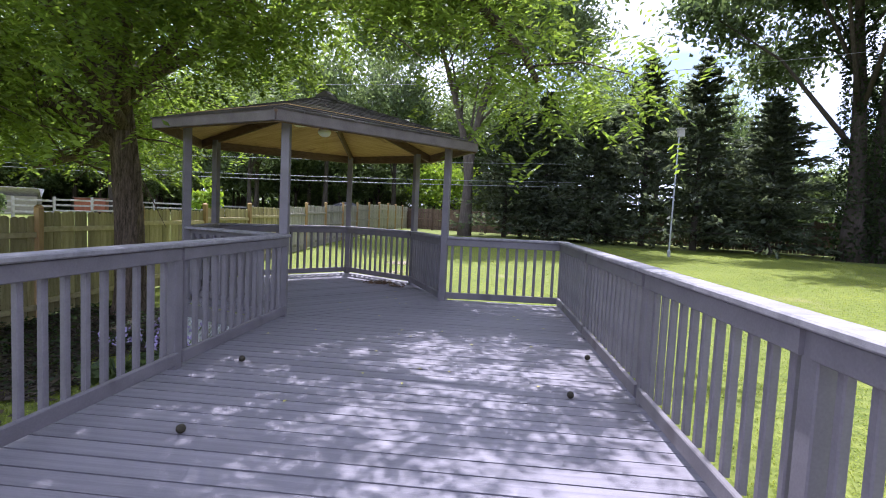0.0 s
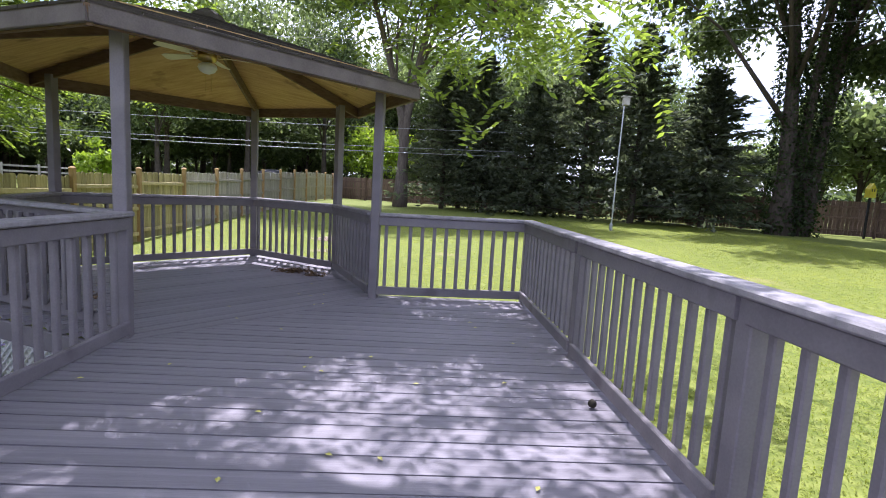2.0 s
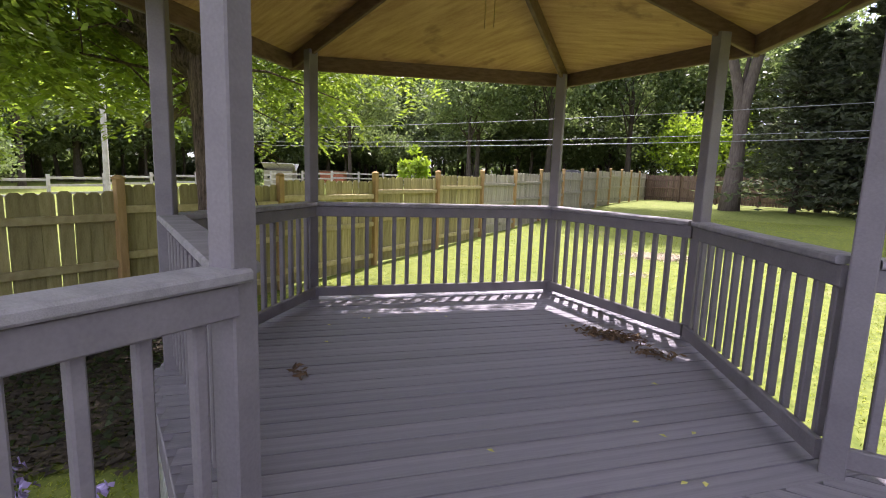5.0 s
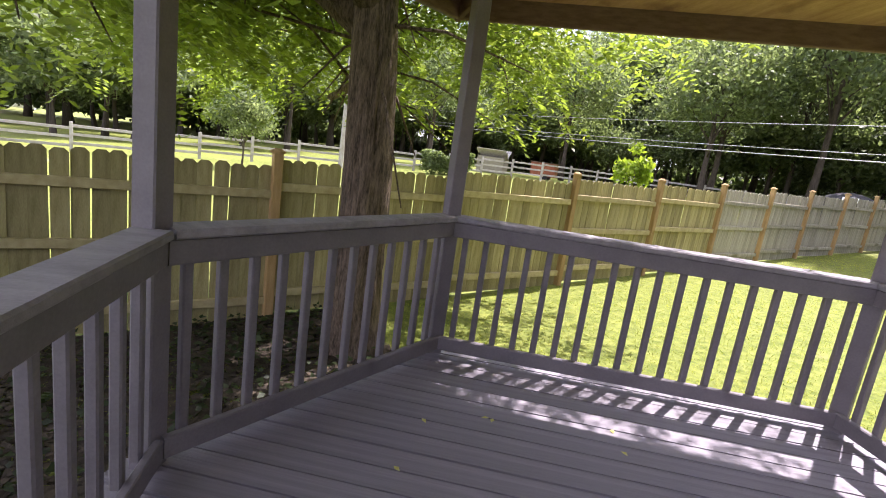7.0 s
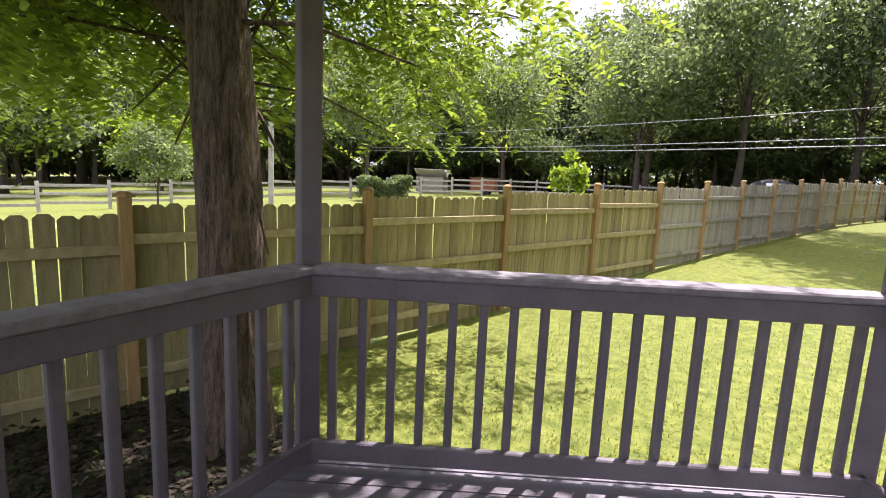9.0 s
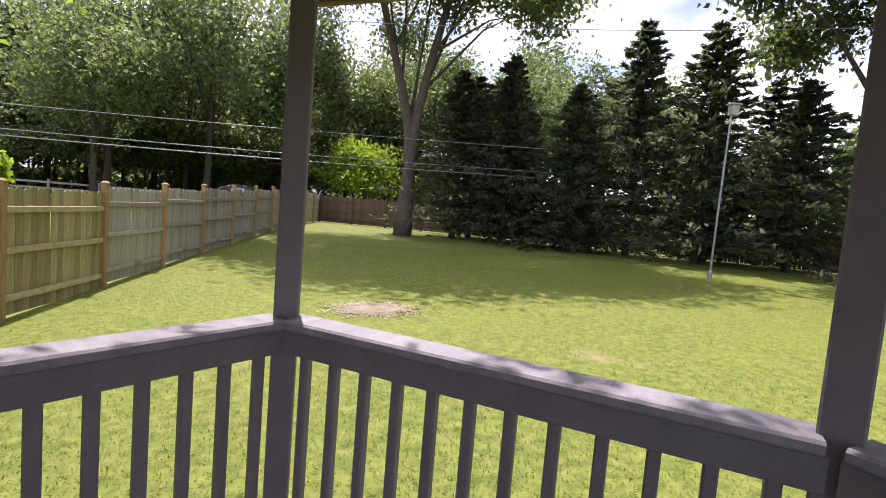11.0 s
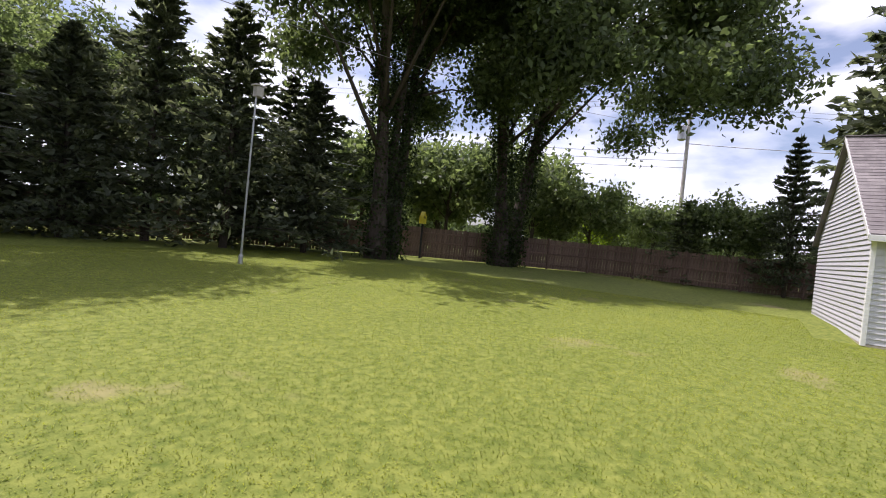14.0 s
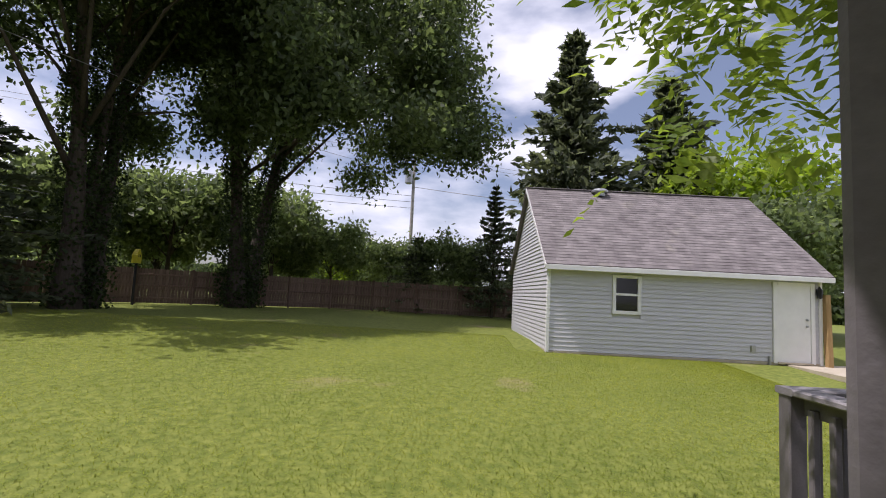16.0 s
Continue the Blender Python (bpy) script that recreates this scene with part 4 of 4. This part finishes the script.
for yy, zz, sy, sz in ((-0.33, 0, 0.09, 1.02), (0.33, 0, 0.09, 1.02)):
    part("window_frame", Mesh().box((0, yy, zz), (0.06, sy, sz), None, 0.008), WHITE, win)
for zz, hh in ((0.47, 0.09), (0, 0.06), (-0.47, 0.09)):
    part("window_frame", Mesh().box((0.004, 0, zz), (0.05, 0.57, hh), None, 0.006), WHITE, win)
for zz in (0.235, -0.235):
    part("pane", Mesh().box((0.02, 0, zz), (0.008, 0.575, 0.42)), GLASS, win)
door = thing("door", "plain white steel door with white trim, closed", "")
door.parent = garage
door.location = (-0.02, -6.41, 0.05)
part("door_leaf", Mesh().box((0, 0, 1.0), (0.045, 0.86, 1.98), None, 0.004), WHITE, door)
for yy in (-0.49, 0.49):
    part("door_frame", Mesh().box((-0.012, yy, 1.03), (0.06, 0.11, 2.1), None, 0.006), WHITE, door)
part("door_frame", Mesh().box((-0.012, 0, 2.035), (0.058, 0.868, 0.09), None, 0.006), WHITE, door)
part("threshold", Mesh().box((-0.03, 0, -0.01), (0.12, 0.9, 0.04)), CONCRETE, door)
for zz in (0.95, 1.12):
    part("door_handle" if zz < 1 else "lock", Mesh().lathe([(0.03, 0), (0.03, 0.015), (0.018, 0.03), (0.03, 0.05), (0.02, 0.065)], 12), METAL, door, "satin metal knob", m=pose(-0.02, -0.33, zz, 0, -90, 0))
lamp = thing("wall_lantern", "black wall lantern beside the garage door", "lamp", (0, 0, 0))
lamp.matrix_world = garage.matrix_world @ pose(-0.12, -7.03, 1.88)
part("lantern_body", Mesh().lathe([(0.02, -0.14), (0.06, -0.12), (0.075, 0.08), (0.03, 0.14), (0.01, 0.18)], 6), BLACK, lamp)
part("lantern_arm", Mesh().beam((0.0, 0, 0.1), (0.12, 0, 0.1), 0.03, 0.03), BLACK, lamp)
part("outlet_box", Mesh().box((-0.03, -5.35, 0.36), (0.05, 0.13, 0.17), None, 0.01), METAL, garage, "grey outlet box")
part("pipe_stub", Mesh().tube([(-0.06, -5.75, -0.1), (-0.06, -5.75, 0.2)], [0.03, 0.03], 8), METAL, garage)
tp = solo("timber_post", Mesh().box((0, 0, 0.9), (0.14, 0.14, 2.1), None, 0.01), POSTWOOD, "bare timber post leaning on the garage corner", "post")
tp.matrix_world = garage.matrix_world @ pose(-0.16, -7.22, -0.1, 0, 2, 0)
pad = solo("concrete_pad", Mesh().box((0, 0, 0), (2.4, 3.2, 0.12), None, 0.02), CONCRETE, "pale concrete path beside the garage door", "path", kind="structure")
pad.matrix_world = garage.matrix_world @ pose(-0.9, -7.8, -0.06)

# ---- poles and wires ----
lp = thing("pole_with_box", "thin galvanised pole with a small bird box on top", "pole", (8.85, 21.5, ground_z(8.85, 21.5)))
part("pole", Mesh().tube([(0, 0, -0.3), (0.02, 0, 2.6), (0.06, 0, 5.35)], [0.035, 0.032, 0.028], 8), METAL, lp)
part("box", Mesh().box((0.12, 0, 5.2), (0.26, 0.22, 0.3), None, 0.03), RAILGREY, lp)
part("box_roof", Mesh().box((0.12, 0, 5.38), (0.36, 0.3, 0.04), None, 0.02), RAILGREY, lp)
part("foot", Mesh().lathe([(0.07, -0.05), (0.07, 0.25), (0.04, 0.3)], 8), METAL, lp)
up = thing("utility_pole", "wooden utility pole with crossarm and grey transformer", "pole", (46.5, 13.6, -0.1))
part("pole", Mesh().tube([(0, 0, -0.5), (0, 0, 16.2)], [0.2, 0.13], 10), RAILGREY, up)
part("crossarm", Mesh().beam((-1.4, -1.2, 14.6), (1.4, 1.2, 14.6), 0.14, 0.16), RAILGREY, up)
part("crossarm", Mesh().beam((-1.2, 1.0, 15.0), (1.2, -1.0, 15.0), 0.12, 0.14), RAILGREY, up)
part("transformer", Mesh().lathe([(0.2, 0), (0.36, 0.1), (0.36, 1.2), (0.2, 1.35)], 14, (-0.3, 0.45, 11.8)), METAL, up, "grey transformer can")
for k in (-1.2, 1.2, -0.5, 0.5):
    part("insulator", Mesh().lathe([(0.06, 0), (0.1, 0.1), (0.05, 0.3)], 8, (k, k * 0.86, 14.68)), RAILGREY, up)
lu = thing("utility_pole", "grey wooden utility pole beyond the fence", "pole", (-27.5, 17.0, ground_z(-27.5, 17)))
part("pole", Mesh().tube([(0, 0, -0.5), (0.1, 0, 9.5)], [0.15, 0.11], 10), RAILGREY, lu)
part("crossarm", Mesh().beam((-0.9, 0, 8.9), (0.9, 0, 8.9), 0.1, 0.12), RAILGREY, lu)


def wire(a, b, sag, r, label):
    a, b = Vector(a), Vector(b)
    n = 24
    pts = [a.lerp(b, i / n) - Vector((0, 0, sag * 4 * (i / n) * (1 - i / n))) for i in range(n + 1)]
    solo("overhead_wire", Mesh().tube(pts, [r] * (n + 1), 5), WIRE, label, "wire", group="overhead wires", smooth=True)


for dz, r in ((0.0, 0.02), (0.28, 0.016), (1.35, 0.014)):
    wire((-60, 33, 4.2 + dz), (60, 27, 6.0 + dz), 1.9, r, "grey overhead utility wire sagging across the yard")
for dz in (14.9, 14.5):
    wire((46.5, 13.6, dz), (60, -45, dz - 1), 1.0, 0.016, "thin overhead power line beyond the garage")
    wire((46.5, 13.6, dz), (10, 75, dz - 1), 1.0, 0.016, "thin overhead power line behind the trees")
for dz in (10.6, 10.0, 9.4):
    wire((46.5, 13.6, dz), (8, 60, dz - 2), 0.8, 0.022, "thick overhead cable behind the trees")
wire((46.5, 13.6, 11.5), (30, -40, 8), 1.5, 0.03, "black service cable above the garage roof")
wire((-10, 30, 9), (46.5, 13.6, 13), 2.0, 0.014, "thin overhead wire high across the yard")

# yellow bird house on the back fence
bh = thing("bird_house", "yellow bird house on a thin post at the fence", "bird house", (22.0, 23.9, 0.05))
part("house", Mesh().add([(-0.16, -0.13, 1.95), (0.16, -0.13, 1.95), (0.16, -0.13, 2.35), (0, -0.13, 2.62), (-0.16, -0.13, 2.35)] + [(-0.16, 0.13, 1.95), (0.16, 0.13, 1.95), (0.16, 0.13, 2.35), (0, 0.13, 2.62), (-0.16, 0.13, 2.35)],
     [(0, 1, 2, 3, 4), (9, 8, 7, 6, 5)] + [(i, 5 + i, 5 + (i + 1) % 5, (i + 1) % 5) for i in range(5)]), YELLOW, bh)
for k in (-0.06, 0.06):
    part("entry_hole", Mesh().box((k, -0.135, 2.3), (0.05, 0.02, 0.13), None, 0.008), BLACK, bh)
part("post", Mesh().box((0, 0, 0.95), (0.09, 0.09, 2.1), None, 0.01), BLACK, bh)

# ---- beyond the left fence ----
shed = thing("shed", "small tan shed with a pale gable roof", "shed", (-31.5, 31.5, ground_z(-31.5, 31.5)), rz=35)
part("wall", Mesh().box((0, 0, 1.1), (3.6, 2.8, 2.3)).add([(-1.8, -1.4, 2.25), (-1.8, 1.4, 2.25), (-1.8, 0, 3.2), (1.8, -1.4, 2.25), (1.8, 1.4, 2.25), (1.8, 0, 3.2)], [(0, 2, 1), (3, 4, 5)]), TANWALL, shed)
for s in (-1, 1):
    part("roof", Mesh().beam((-2.0, s * 0.83, 2.74), (2.0, s * 0.83, 2.74), 2.05, 0.07, 0.01, up=(0, -s * 0.56, 0.83)), RAILGREY, shed, "pale grey metal roof")
part("door", Mesh().box((0.3, -1.42, 1.0), (1.1, 0.06, 1.9), None, 0.02), TANWALL, shed)
part("window", Mesh().box((-1.1, -1.42, 1.4), (0.5, 0.06, 0.6), None, 0.02), GLASS, shed)
shed.scale = (0.6, 0.6, 0.54)
tr = thing("trailer", "rust-orange wooden trailer parked by the shed", "trailer", (-28.6, 34.4, ground_z(-28.6, 34.4)), rz=30)
part("body", Mesh().box((0, 0, 1.15), (3.0, 1.7, 1.5), None, 0.1), ORANGE, tr)
part("roof", Mesh().box((0, 0, 1.95), (3.2, 1.9, 0.1), None, 0.05), DARKWOOD, tr)
for s in (-1, 1):
    part("wheel", Mesh().lathe([(0.33, -0.08), (0.33, 0.08)], 14), BLACK, tr, m=pose(0.4, s * 0.9, 0.33, 90, 0, 0))
tr.scale = (0.66, 0.66, 0.66)
dome = thing("dome_shelter", "dark fabric dome shelter with a pale sign", "shelter", (-11.6, 43.5, ground_z(-11.6, 43.5)))
part("cover", Mesh().lathe([(2.1, 0), (2.05, 0.6), (1.75, 1.25), (1.2, 1.75), (0.5, 2.0), (0.1, 2.05)], 18), DARKFABRIC, dome, smooth=True)
part("sign", Mesh().box((0.5, -1.7, 1.6), (0.8, 0.05, 0.32), pose(0, 0, 0, -35, 0, 12).to_3x3(), 0.01), WHITE, dome, "pale sign with dark bars")
for k in range(3):
    part("sign_bar", Mesh().box((0.28 + 0.2 * k, -1.74, 1.6), (0.1, 0.02, 0.16), pose(0, 0, 0, -35, 0, 12).to_3x3()), BLACK, dome)
car = thing("parked_car", "white hatchback parked beyond the board fence", "car", (-84, -3.0, ground_z(-84, -3)), rz=80)
prof = [(-2.0, 0.35), (2.0, 0.35), (2.05, 0.75), (1.3, 0.95), (0.7, 1.42), (-1.2, 1.45), (-1.95, 1.0)]
part("body", Mesh().add([(x, -0.85, z) for x, z in prof] + [(x, 0.85, z) for x, z in prof], [tuple(range(7)), tuple(reversed(range(7, 14)))] + [(i, 7 + i, 7 + (i + 1) % 7, (i + 1) % 7) for i in range(7)]), WHITE, car)
for s in (-1, 1):
    part("side_window", Mesh().box((-0.1, s * 0.852, 1.18), (1.6, 0.02, 0.34), None, 0.05), GLASS, car)
    for x in (-1.25, 1.25):
        part("wheel", Mesh().lathe([(0.33, -0.1), (0.33, 0.1)], 16), BLACK, car, m=pose(x, s * 0.8, 0.33, 90, 0, 0))
# neighbour's house and raised pool
def far_house():
    t = thing("house", "white gabled house with grey roof beyond the field", "house", (-52, -7.5, ground_z(-52, -7.5)), rz=8)
    W, D, H, P = 6.0, 9.0, 3.3, 5.4
    part("wall", Mesh().add([(-D / 2, -W, -0.5), (D / 2, -W, -0.5), (D / 2, W, -0.5), (-D / 2, W, -0.5), (-D / 2, -W, H), (D / 2, -W, H), (D / 2, W, H), (-D / 2, W, H), (-D / 2, 0, P), (D / 2, 0, P)],
         [(3, 2, 1, 0), (0, 1, 5, 4), (2, 3, 7, 6), (1, 2, 6, 9, 5), (3, 0, 4, 8, 7)]), SIDING, t)
    for sd in (-1, 1):
        part("roof", Mesh().beam((-D / 2 - 0.3, sd * W * 0.52, (H + P) / 2), (D / 2 + 0.4, sd * W * 0.52, (H + P) / 2), 6.9, 0.16, 0.02, up=(0, sd * (P - H), W)), SHINGLE, t, "grey shingle roof")
        part("rake_board", Mesh().beam((D / 2 + 0.42, sd * (W + 0.45), H - 0.32), (D / 2 + 0.42, 0, P - 0.04), 0.06, 0.26, 0.01), WHITE, t, "white rake board")
    part("attic_window", Mesh().box((D / 2 + 0.04, 0.4, 4.1), (0.08, 0.7, 0.8), None, 0.01), GLASS, t)
    for wy in (-3.4, 2.6):
        w = part("window", Mesh().box((D / 2 + 0.04, wy, 1.5), (0.08, 1.3, 1.3), None, 0.01), WHITE, t, "white window frame")
        part("pane", Mesh().box((D / 2 + 0.09, wy, 1.5), (0.03, 1.1, 1.1)), GLASS, w)
    return t


def raised_pool():
    cx, cy, R = -28.5, -1.2, 3.3
    t = thing("raised_pool", "round above-ground pool clad in brown vertical boards", "pool", (cx, cy, ground_z(cx, cy)))
    st = Mesh().box((0, 0, 0.6), (0.06, 0.36, 1.25), None, 0.01).data("stave", REDFENCE)
    for k in range(54):
        a = 360 * k / 54
        part("stave", st, None, t, m=pose(R * math.cos(radians(a)), R * math.sin(radians(a)), 0, 0, 0, a))
    part("water", Mesh().lathe([(R - 0.05, 0.0), (R - 0.05, 1.0)], 36), GLASS, t)
    ring = [(R * math.cos(2 * math.pi * k / 54), R * math.sin(2 * math.pi * k / 54), 1.24) for k in range(55)]
    part("rim", Mesh().tube(ring, [0.07] * 55, 6), RAILGREY, t, "grey pool rim")
    for k in range(12):
        a = radians(30 * k)
        part("rail_post", Mesh().tube([(R * math.cos(a), R * math.sin(a), 1.2), (R * math.cos(a), R * math.sin(a), 1.62)], [0.03, 0.03], 6), METAL, t)
    part("top_rail", Mesh().tube([(x, y, 1.62) for x, y, z in ring], [0.03] * 55, 6), METAL, t)
    return t


far_house()
raised_pool()
pear = broadleaf("field_tree", "small pale green ornamental tree in the field", 4.2, (1.35, 1.35, 1.6), (0, 0, 2.25), 0.07, 4200, 0.17, LEAFMID, FARBARK, 93, 40, clump=0.17)
place(pear, -24.5, 11.0, 0.95)
hedge_n = 5200
rh = np.random.default_rng(23)
for nm, lab, x0, x1, y0, y1, hh, mt in (("hedge", "low trimmed light green hedge along the field", -20.5, -19.2, -3.0, 3.0, 0.85, LEAFYELLOW),
                                        ("vine_thicket", "pale vine thicket grown over a trellis by the shed", -27.5, -26.2, 22.2, 25.6, 1.5, LEAFMID)):
    hx, hy = rh.uniform(x0, x1, hedge_n), rh.uniform(y0, y1, hedge_n)
    hz = rh.random(hedge_n) ** 0.5 * hh * (0.85 + 0.15 * np.sin(hy * 2.3))
    solo(nm, leaf_data(nm, mt, np.stack([hx, hy, GX(hx, hy) + hz], 1), rh.normal(size=(hedge_n, 3)), 0.2, 0.12, 4), None, lab, "hedge", kind="stuff")
for x, y, sc in ((-38, 3.5, 1.5), (-37, -3.5, 0.9), (-40, 7.5, 1.6)):
    again(bush, x, y, sc, 33 * x)
# split-rail fence
sr = thing("rail_fence", "grey three-rail wooden field fence section", "fence", (-26, 4, 0), group="field fence")
for zz in (0.4, 0.78, 1.14):
    part("rail", Mesh().beam((0, 0, zz), (2.6, 0, zz), 0.05, 0.12), RAILGREY, sr)
part("post", Mesh().box((0, -0.05, 0.62), (0.13, 0.13, 1.4), None, 0.01), RAILGREY, sr)
sr.matrix_basis = pose(-27, -8, ground_z(-27, -8), 0, 0, 94)
line = [(-27, -8), (-29.0, 20), (-27.5, 30), (-25.5, 37), (-8, 46)]
for i in range(4):
    a, b = Vector(line[i]), Vector(line[i + 1])
    n = round((b - a).length / 2.6)
    for k in range(n):
        if i or k:
            p = a.lerp(b, k / n)
            copy_thing(sr, pose(p.x, p.y, ground_z(p.x, p.y), 0, 0, math.degrees(math.atan2((b - a).y, (b - a).x))))

# ---- small things on and by the deck ----
nut = solo("walnut", Mesh().lathe([(0.006, -0.024), (0.02, -0.016), (0.026, 0), (0.02, 0.016), (0.006, 0.024)], 10), HUSK, "small black fallen walnut on the deck boards", "nut", (-0.73, 3.55, 0.03), group="fallen walnuts", smooth=True)
for x, y in ((1.74, 3.3), (2.05, 4.29), (-0.43, 2.33), (-1.02, 1.62)):
    copy_thing(nut, pose(x, y, 0.03, 40 * x, 0, 70 * y))
leafm = Mesh().add([(0, -0.02, 0.004), (0.012, 0, 0.008), (0, 0.022, 0.004), (-0.012, 0, 0.008)], [(0, 1, 2, 3)])
fl = solo("fallen_leaf", leafm, YLEAF, "tiny yellow fallen leaflet on the deck", "leaf", (-0.55, 4.7, 0.004), group="fallen leaves")
rl = random.Random(2)
for k in range(26):
    x, y = rl.uniform(-1.0, 1.8), rl.uniform(2.2, 7.0)
    copy_thing(fl, pose(x, y, 0.004, 0, 0, rl.uniform(0, 360)))
for k in range(8):
    p = CEN + AX * rl.uniform(-1.1, 1.1) + AY * rl.uniform(-1.2, 1.2)
    copy_thing(fl, pose(p.x, p.y, 0.004, 0, 0, rl.uniform(0, 360)))
rng = np.random.default_rng(8)
for cx, cy, n, s in ((-0.68, 8.2, 260, 0.09), (-0.35, 7.95, 60, 0.06), (-2.05, 6.3, 24, 0.03)):
    pts = np.stack([cx + rng.normal(0, s, n) * 1.3, cy + rng.normal(0, s * 0.6, n), 0.006 + np.abs(rng.normal(0, 0.022, n))], 1)
    solo("leaf_litter", leaf_data("leaf_litter", DRYLEAF, pts, rng.normal(size=(n, 3)) * np.array([1, 1, 0.3]), 0.06, 0.02, 8), None, "small heap of dry brown leaf litter", "leaf litter", kind="stuff")
# shaded bed of soil, dead leaves and weeds between the fence and the gazebo
rs = np.random.default_rng(17)
for nm, mt, n, ln, wd, lab, cat in (("soil_litter", SOIL, 42000, 0.07, 0.05, "dark damp soil covered with dead leaves below the tree", "soil"),
                                    ("ground_ivy", IVY, 5200, 0.07, 0.05, "low dark weeds growing in the shaded bed", "weeds")):
    bx, by = rs.uniform(-6.15, -1.9, n), rs.uniform(1.5, 8.2, n)
    edge = 0.35 * np.sin(by * 2.1) + 0.25 * np.sin(by * 5.3 + 1) + rs.normal(0, 0.12, n)
    ok = (bx < -3.75 + edge) | ((bx < -3.1 + edge) & (by < 6.6) & (by > 4.2))
    ok &= bx < -6.2 + (9.6 - by) * 1.9
    bx, by = bx[ok], by[ok]
    hz = rs.random(len(bx)) * (0.02 if mt is SOIL else 0.12) + 0.018
    solo(nm, leaf_data(nm, mt, np.stack([bx, by, GX(bx, by) + hz], 1), rs.normal(size=(len(bx), 3)) * np.array([1, 1, 0.12]), ln, wd, 5, 0.93 if mt is SOIL else 0.5), None, lab, cat, kind="stuff")
# white lattice skirt below the gazebo and hostas beside it
lat = thing("lattice_panel", "white wooden lattice skirt below the gazebo floor", "lattice")
p0, p1 = Vector((big_hex[5].x, big_hex[5].y)), Vector((big_hex[0].x, big_hex[0].y))
lat.matrix_world = pose(p0.x, p0.y, -0.2, 0, 0, math.degrees(math.atan2((p1 - p0).y, (p1 - p0).x)))
LL = (p1 - p0).length
for k in range(int(LL / 0.075)):
    for s in (-1, 1):
        x = k * 0.075
        x2 = min(max(x + s * 0.36, 0), LL)
        dz = abs(x2 - x)
        if dz > 0.08:
            part("lattice_slat", Mesh().beam((x, 0.006 * s, 0), (x2, 0.006 * s, -dz), 0.008, 0.03, 0.0, up=(0, 1, 0.001)), WHITE, lat)
for hx, hy, sd in ((-2.35, 5.1, 1), (-1.95, 4.55, 2), (-2.7, 4.7, 3)):
    rh = np.random.default_rng(sd)
    ho = thing("hosta_plant", "green hosta with tall lilac flower spikes", "plant", (hx, hy, ground_z(hx, hy)))
    n = 46
    a = rh.random(n) * 2 * np.pi
    r = rh.uniform(0.08, 0.3, n)
    c3 = np.stack([r * np.cos(a), r * np.sin(a), 0.12 + 0.1 * rh.random(n)], 1)
    part("leaves", leaf_data("leaves", LEAFDARK, c3, np.stack([np.cos(a), np.sin(a), 0.2 * np.ones(n)], 1), 0.24, 0.12, sd), None, ho)
    for k in range(5):
        dx, dy = rh.normal(0, 0.16, 2)
        part("flower_stalk", Mesh().tube([(0, 0, 0.05), (dx * 0.6, dy * 0.6, 0.4), (dx, dy, 0.62)], [0.006, 0.005, 0.003], 5), LEAFMID, ho)
        m = 22
        f = rh.uniform(0.55, 1.05, m)
        c3 = np.stack([dx * f + rh.normal(0, 0.02, m), dy * f + rh.normal(0, 0.02, m), 0.3 + 0.32 * f], 1)
        part("flowers", leaf_data("flowers", PURPLE, c3, rh.normal(size=(m, 3)), 0.05, 0.03, sd + k), None, ho, kind="stuff")

# ---- deck boards ----
BW = 0.139
brd = Mesh().box((0, 0, 0), (1, BW - 0.011, 0.036)).data("board", DECKX)
y = Y0 + BW / 2
rb = random.Random(6)
ab = (PB - PA)
while y < YC + 0.08:
    x1 = xr(y) + 0.1
    x0 = XL - 0.1
    if y > PA.y - 0.05:
        x0 = PA.x + (y - PA.y) / ab.y * ab.x + 0.02
    if y > PB.y - 0.02:
        x0 = PB.x - 0.05
    if x1 - x0 > 0.1:
        part("board", brd, None, deck, m=pose((x0 + x1) / 2, y, -0.018 + rb.uniform(-0.0015, 0.0015), 0, 0, rb.uniform(-0.06, 0.06)) @ Matrix.Diagonal((x1 - x0, 1, 1, 1)))
    y += BW
v = -HH * 1.2 + BW / 2
while v < HH * 1.3:
    o = CEN + AY * v
    hit = clip_line(big_hex, o, AX)
    if hit:
        mid = o + AX * (hit[0] + hit[1]) / 2
        part("board", brd, None, gazebo, m=pose(mid.x, mid.y, -0.014 + rb.uniform(-0.0015, 0.0015), 0, 0, 47 + rb.uniform(-0.06, 0.06)) @ Matrix.Diagonal((hit[1] - hit[0] - 0.01, 1, 1, 1)))
    v += BW
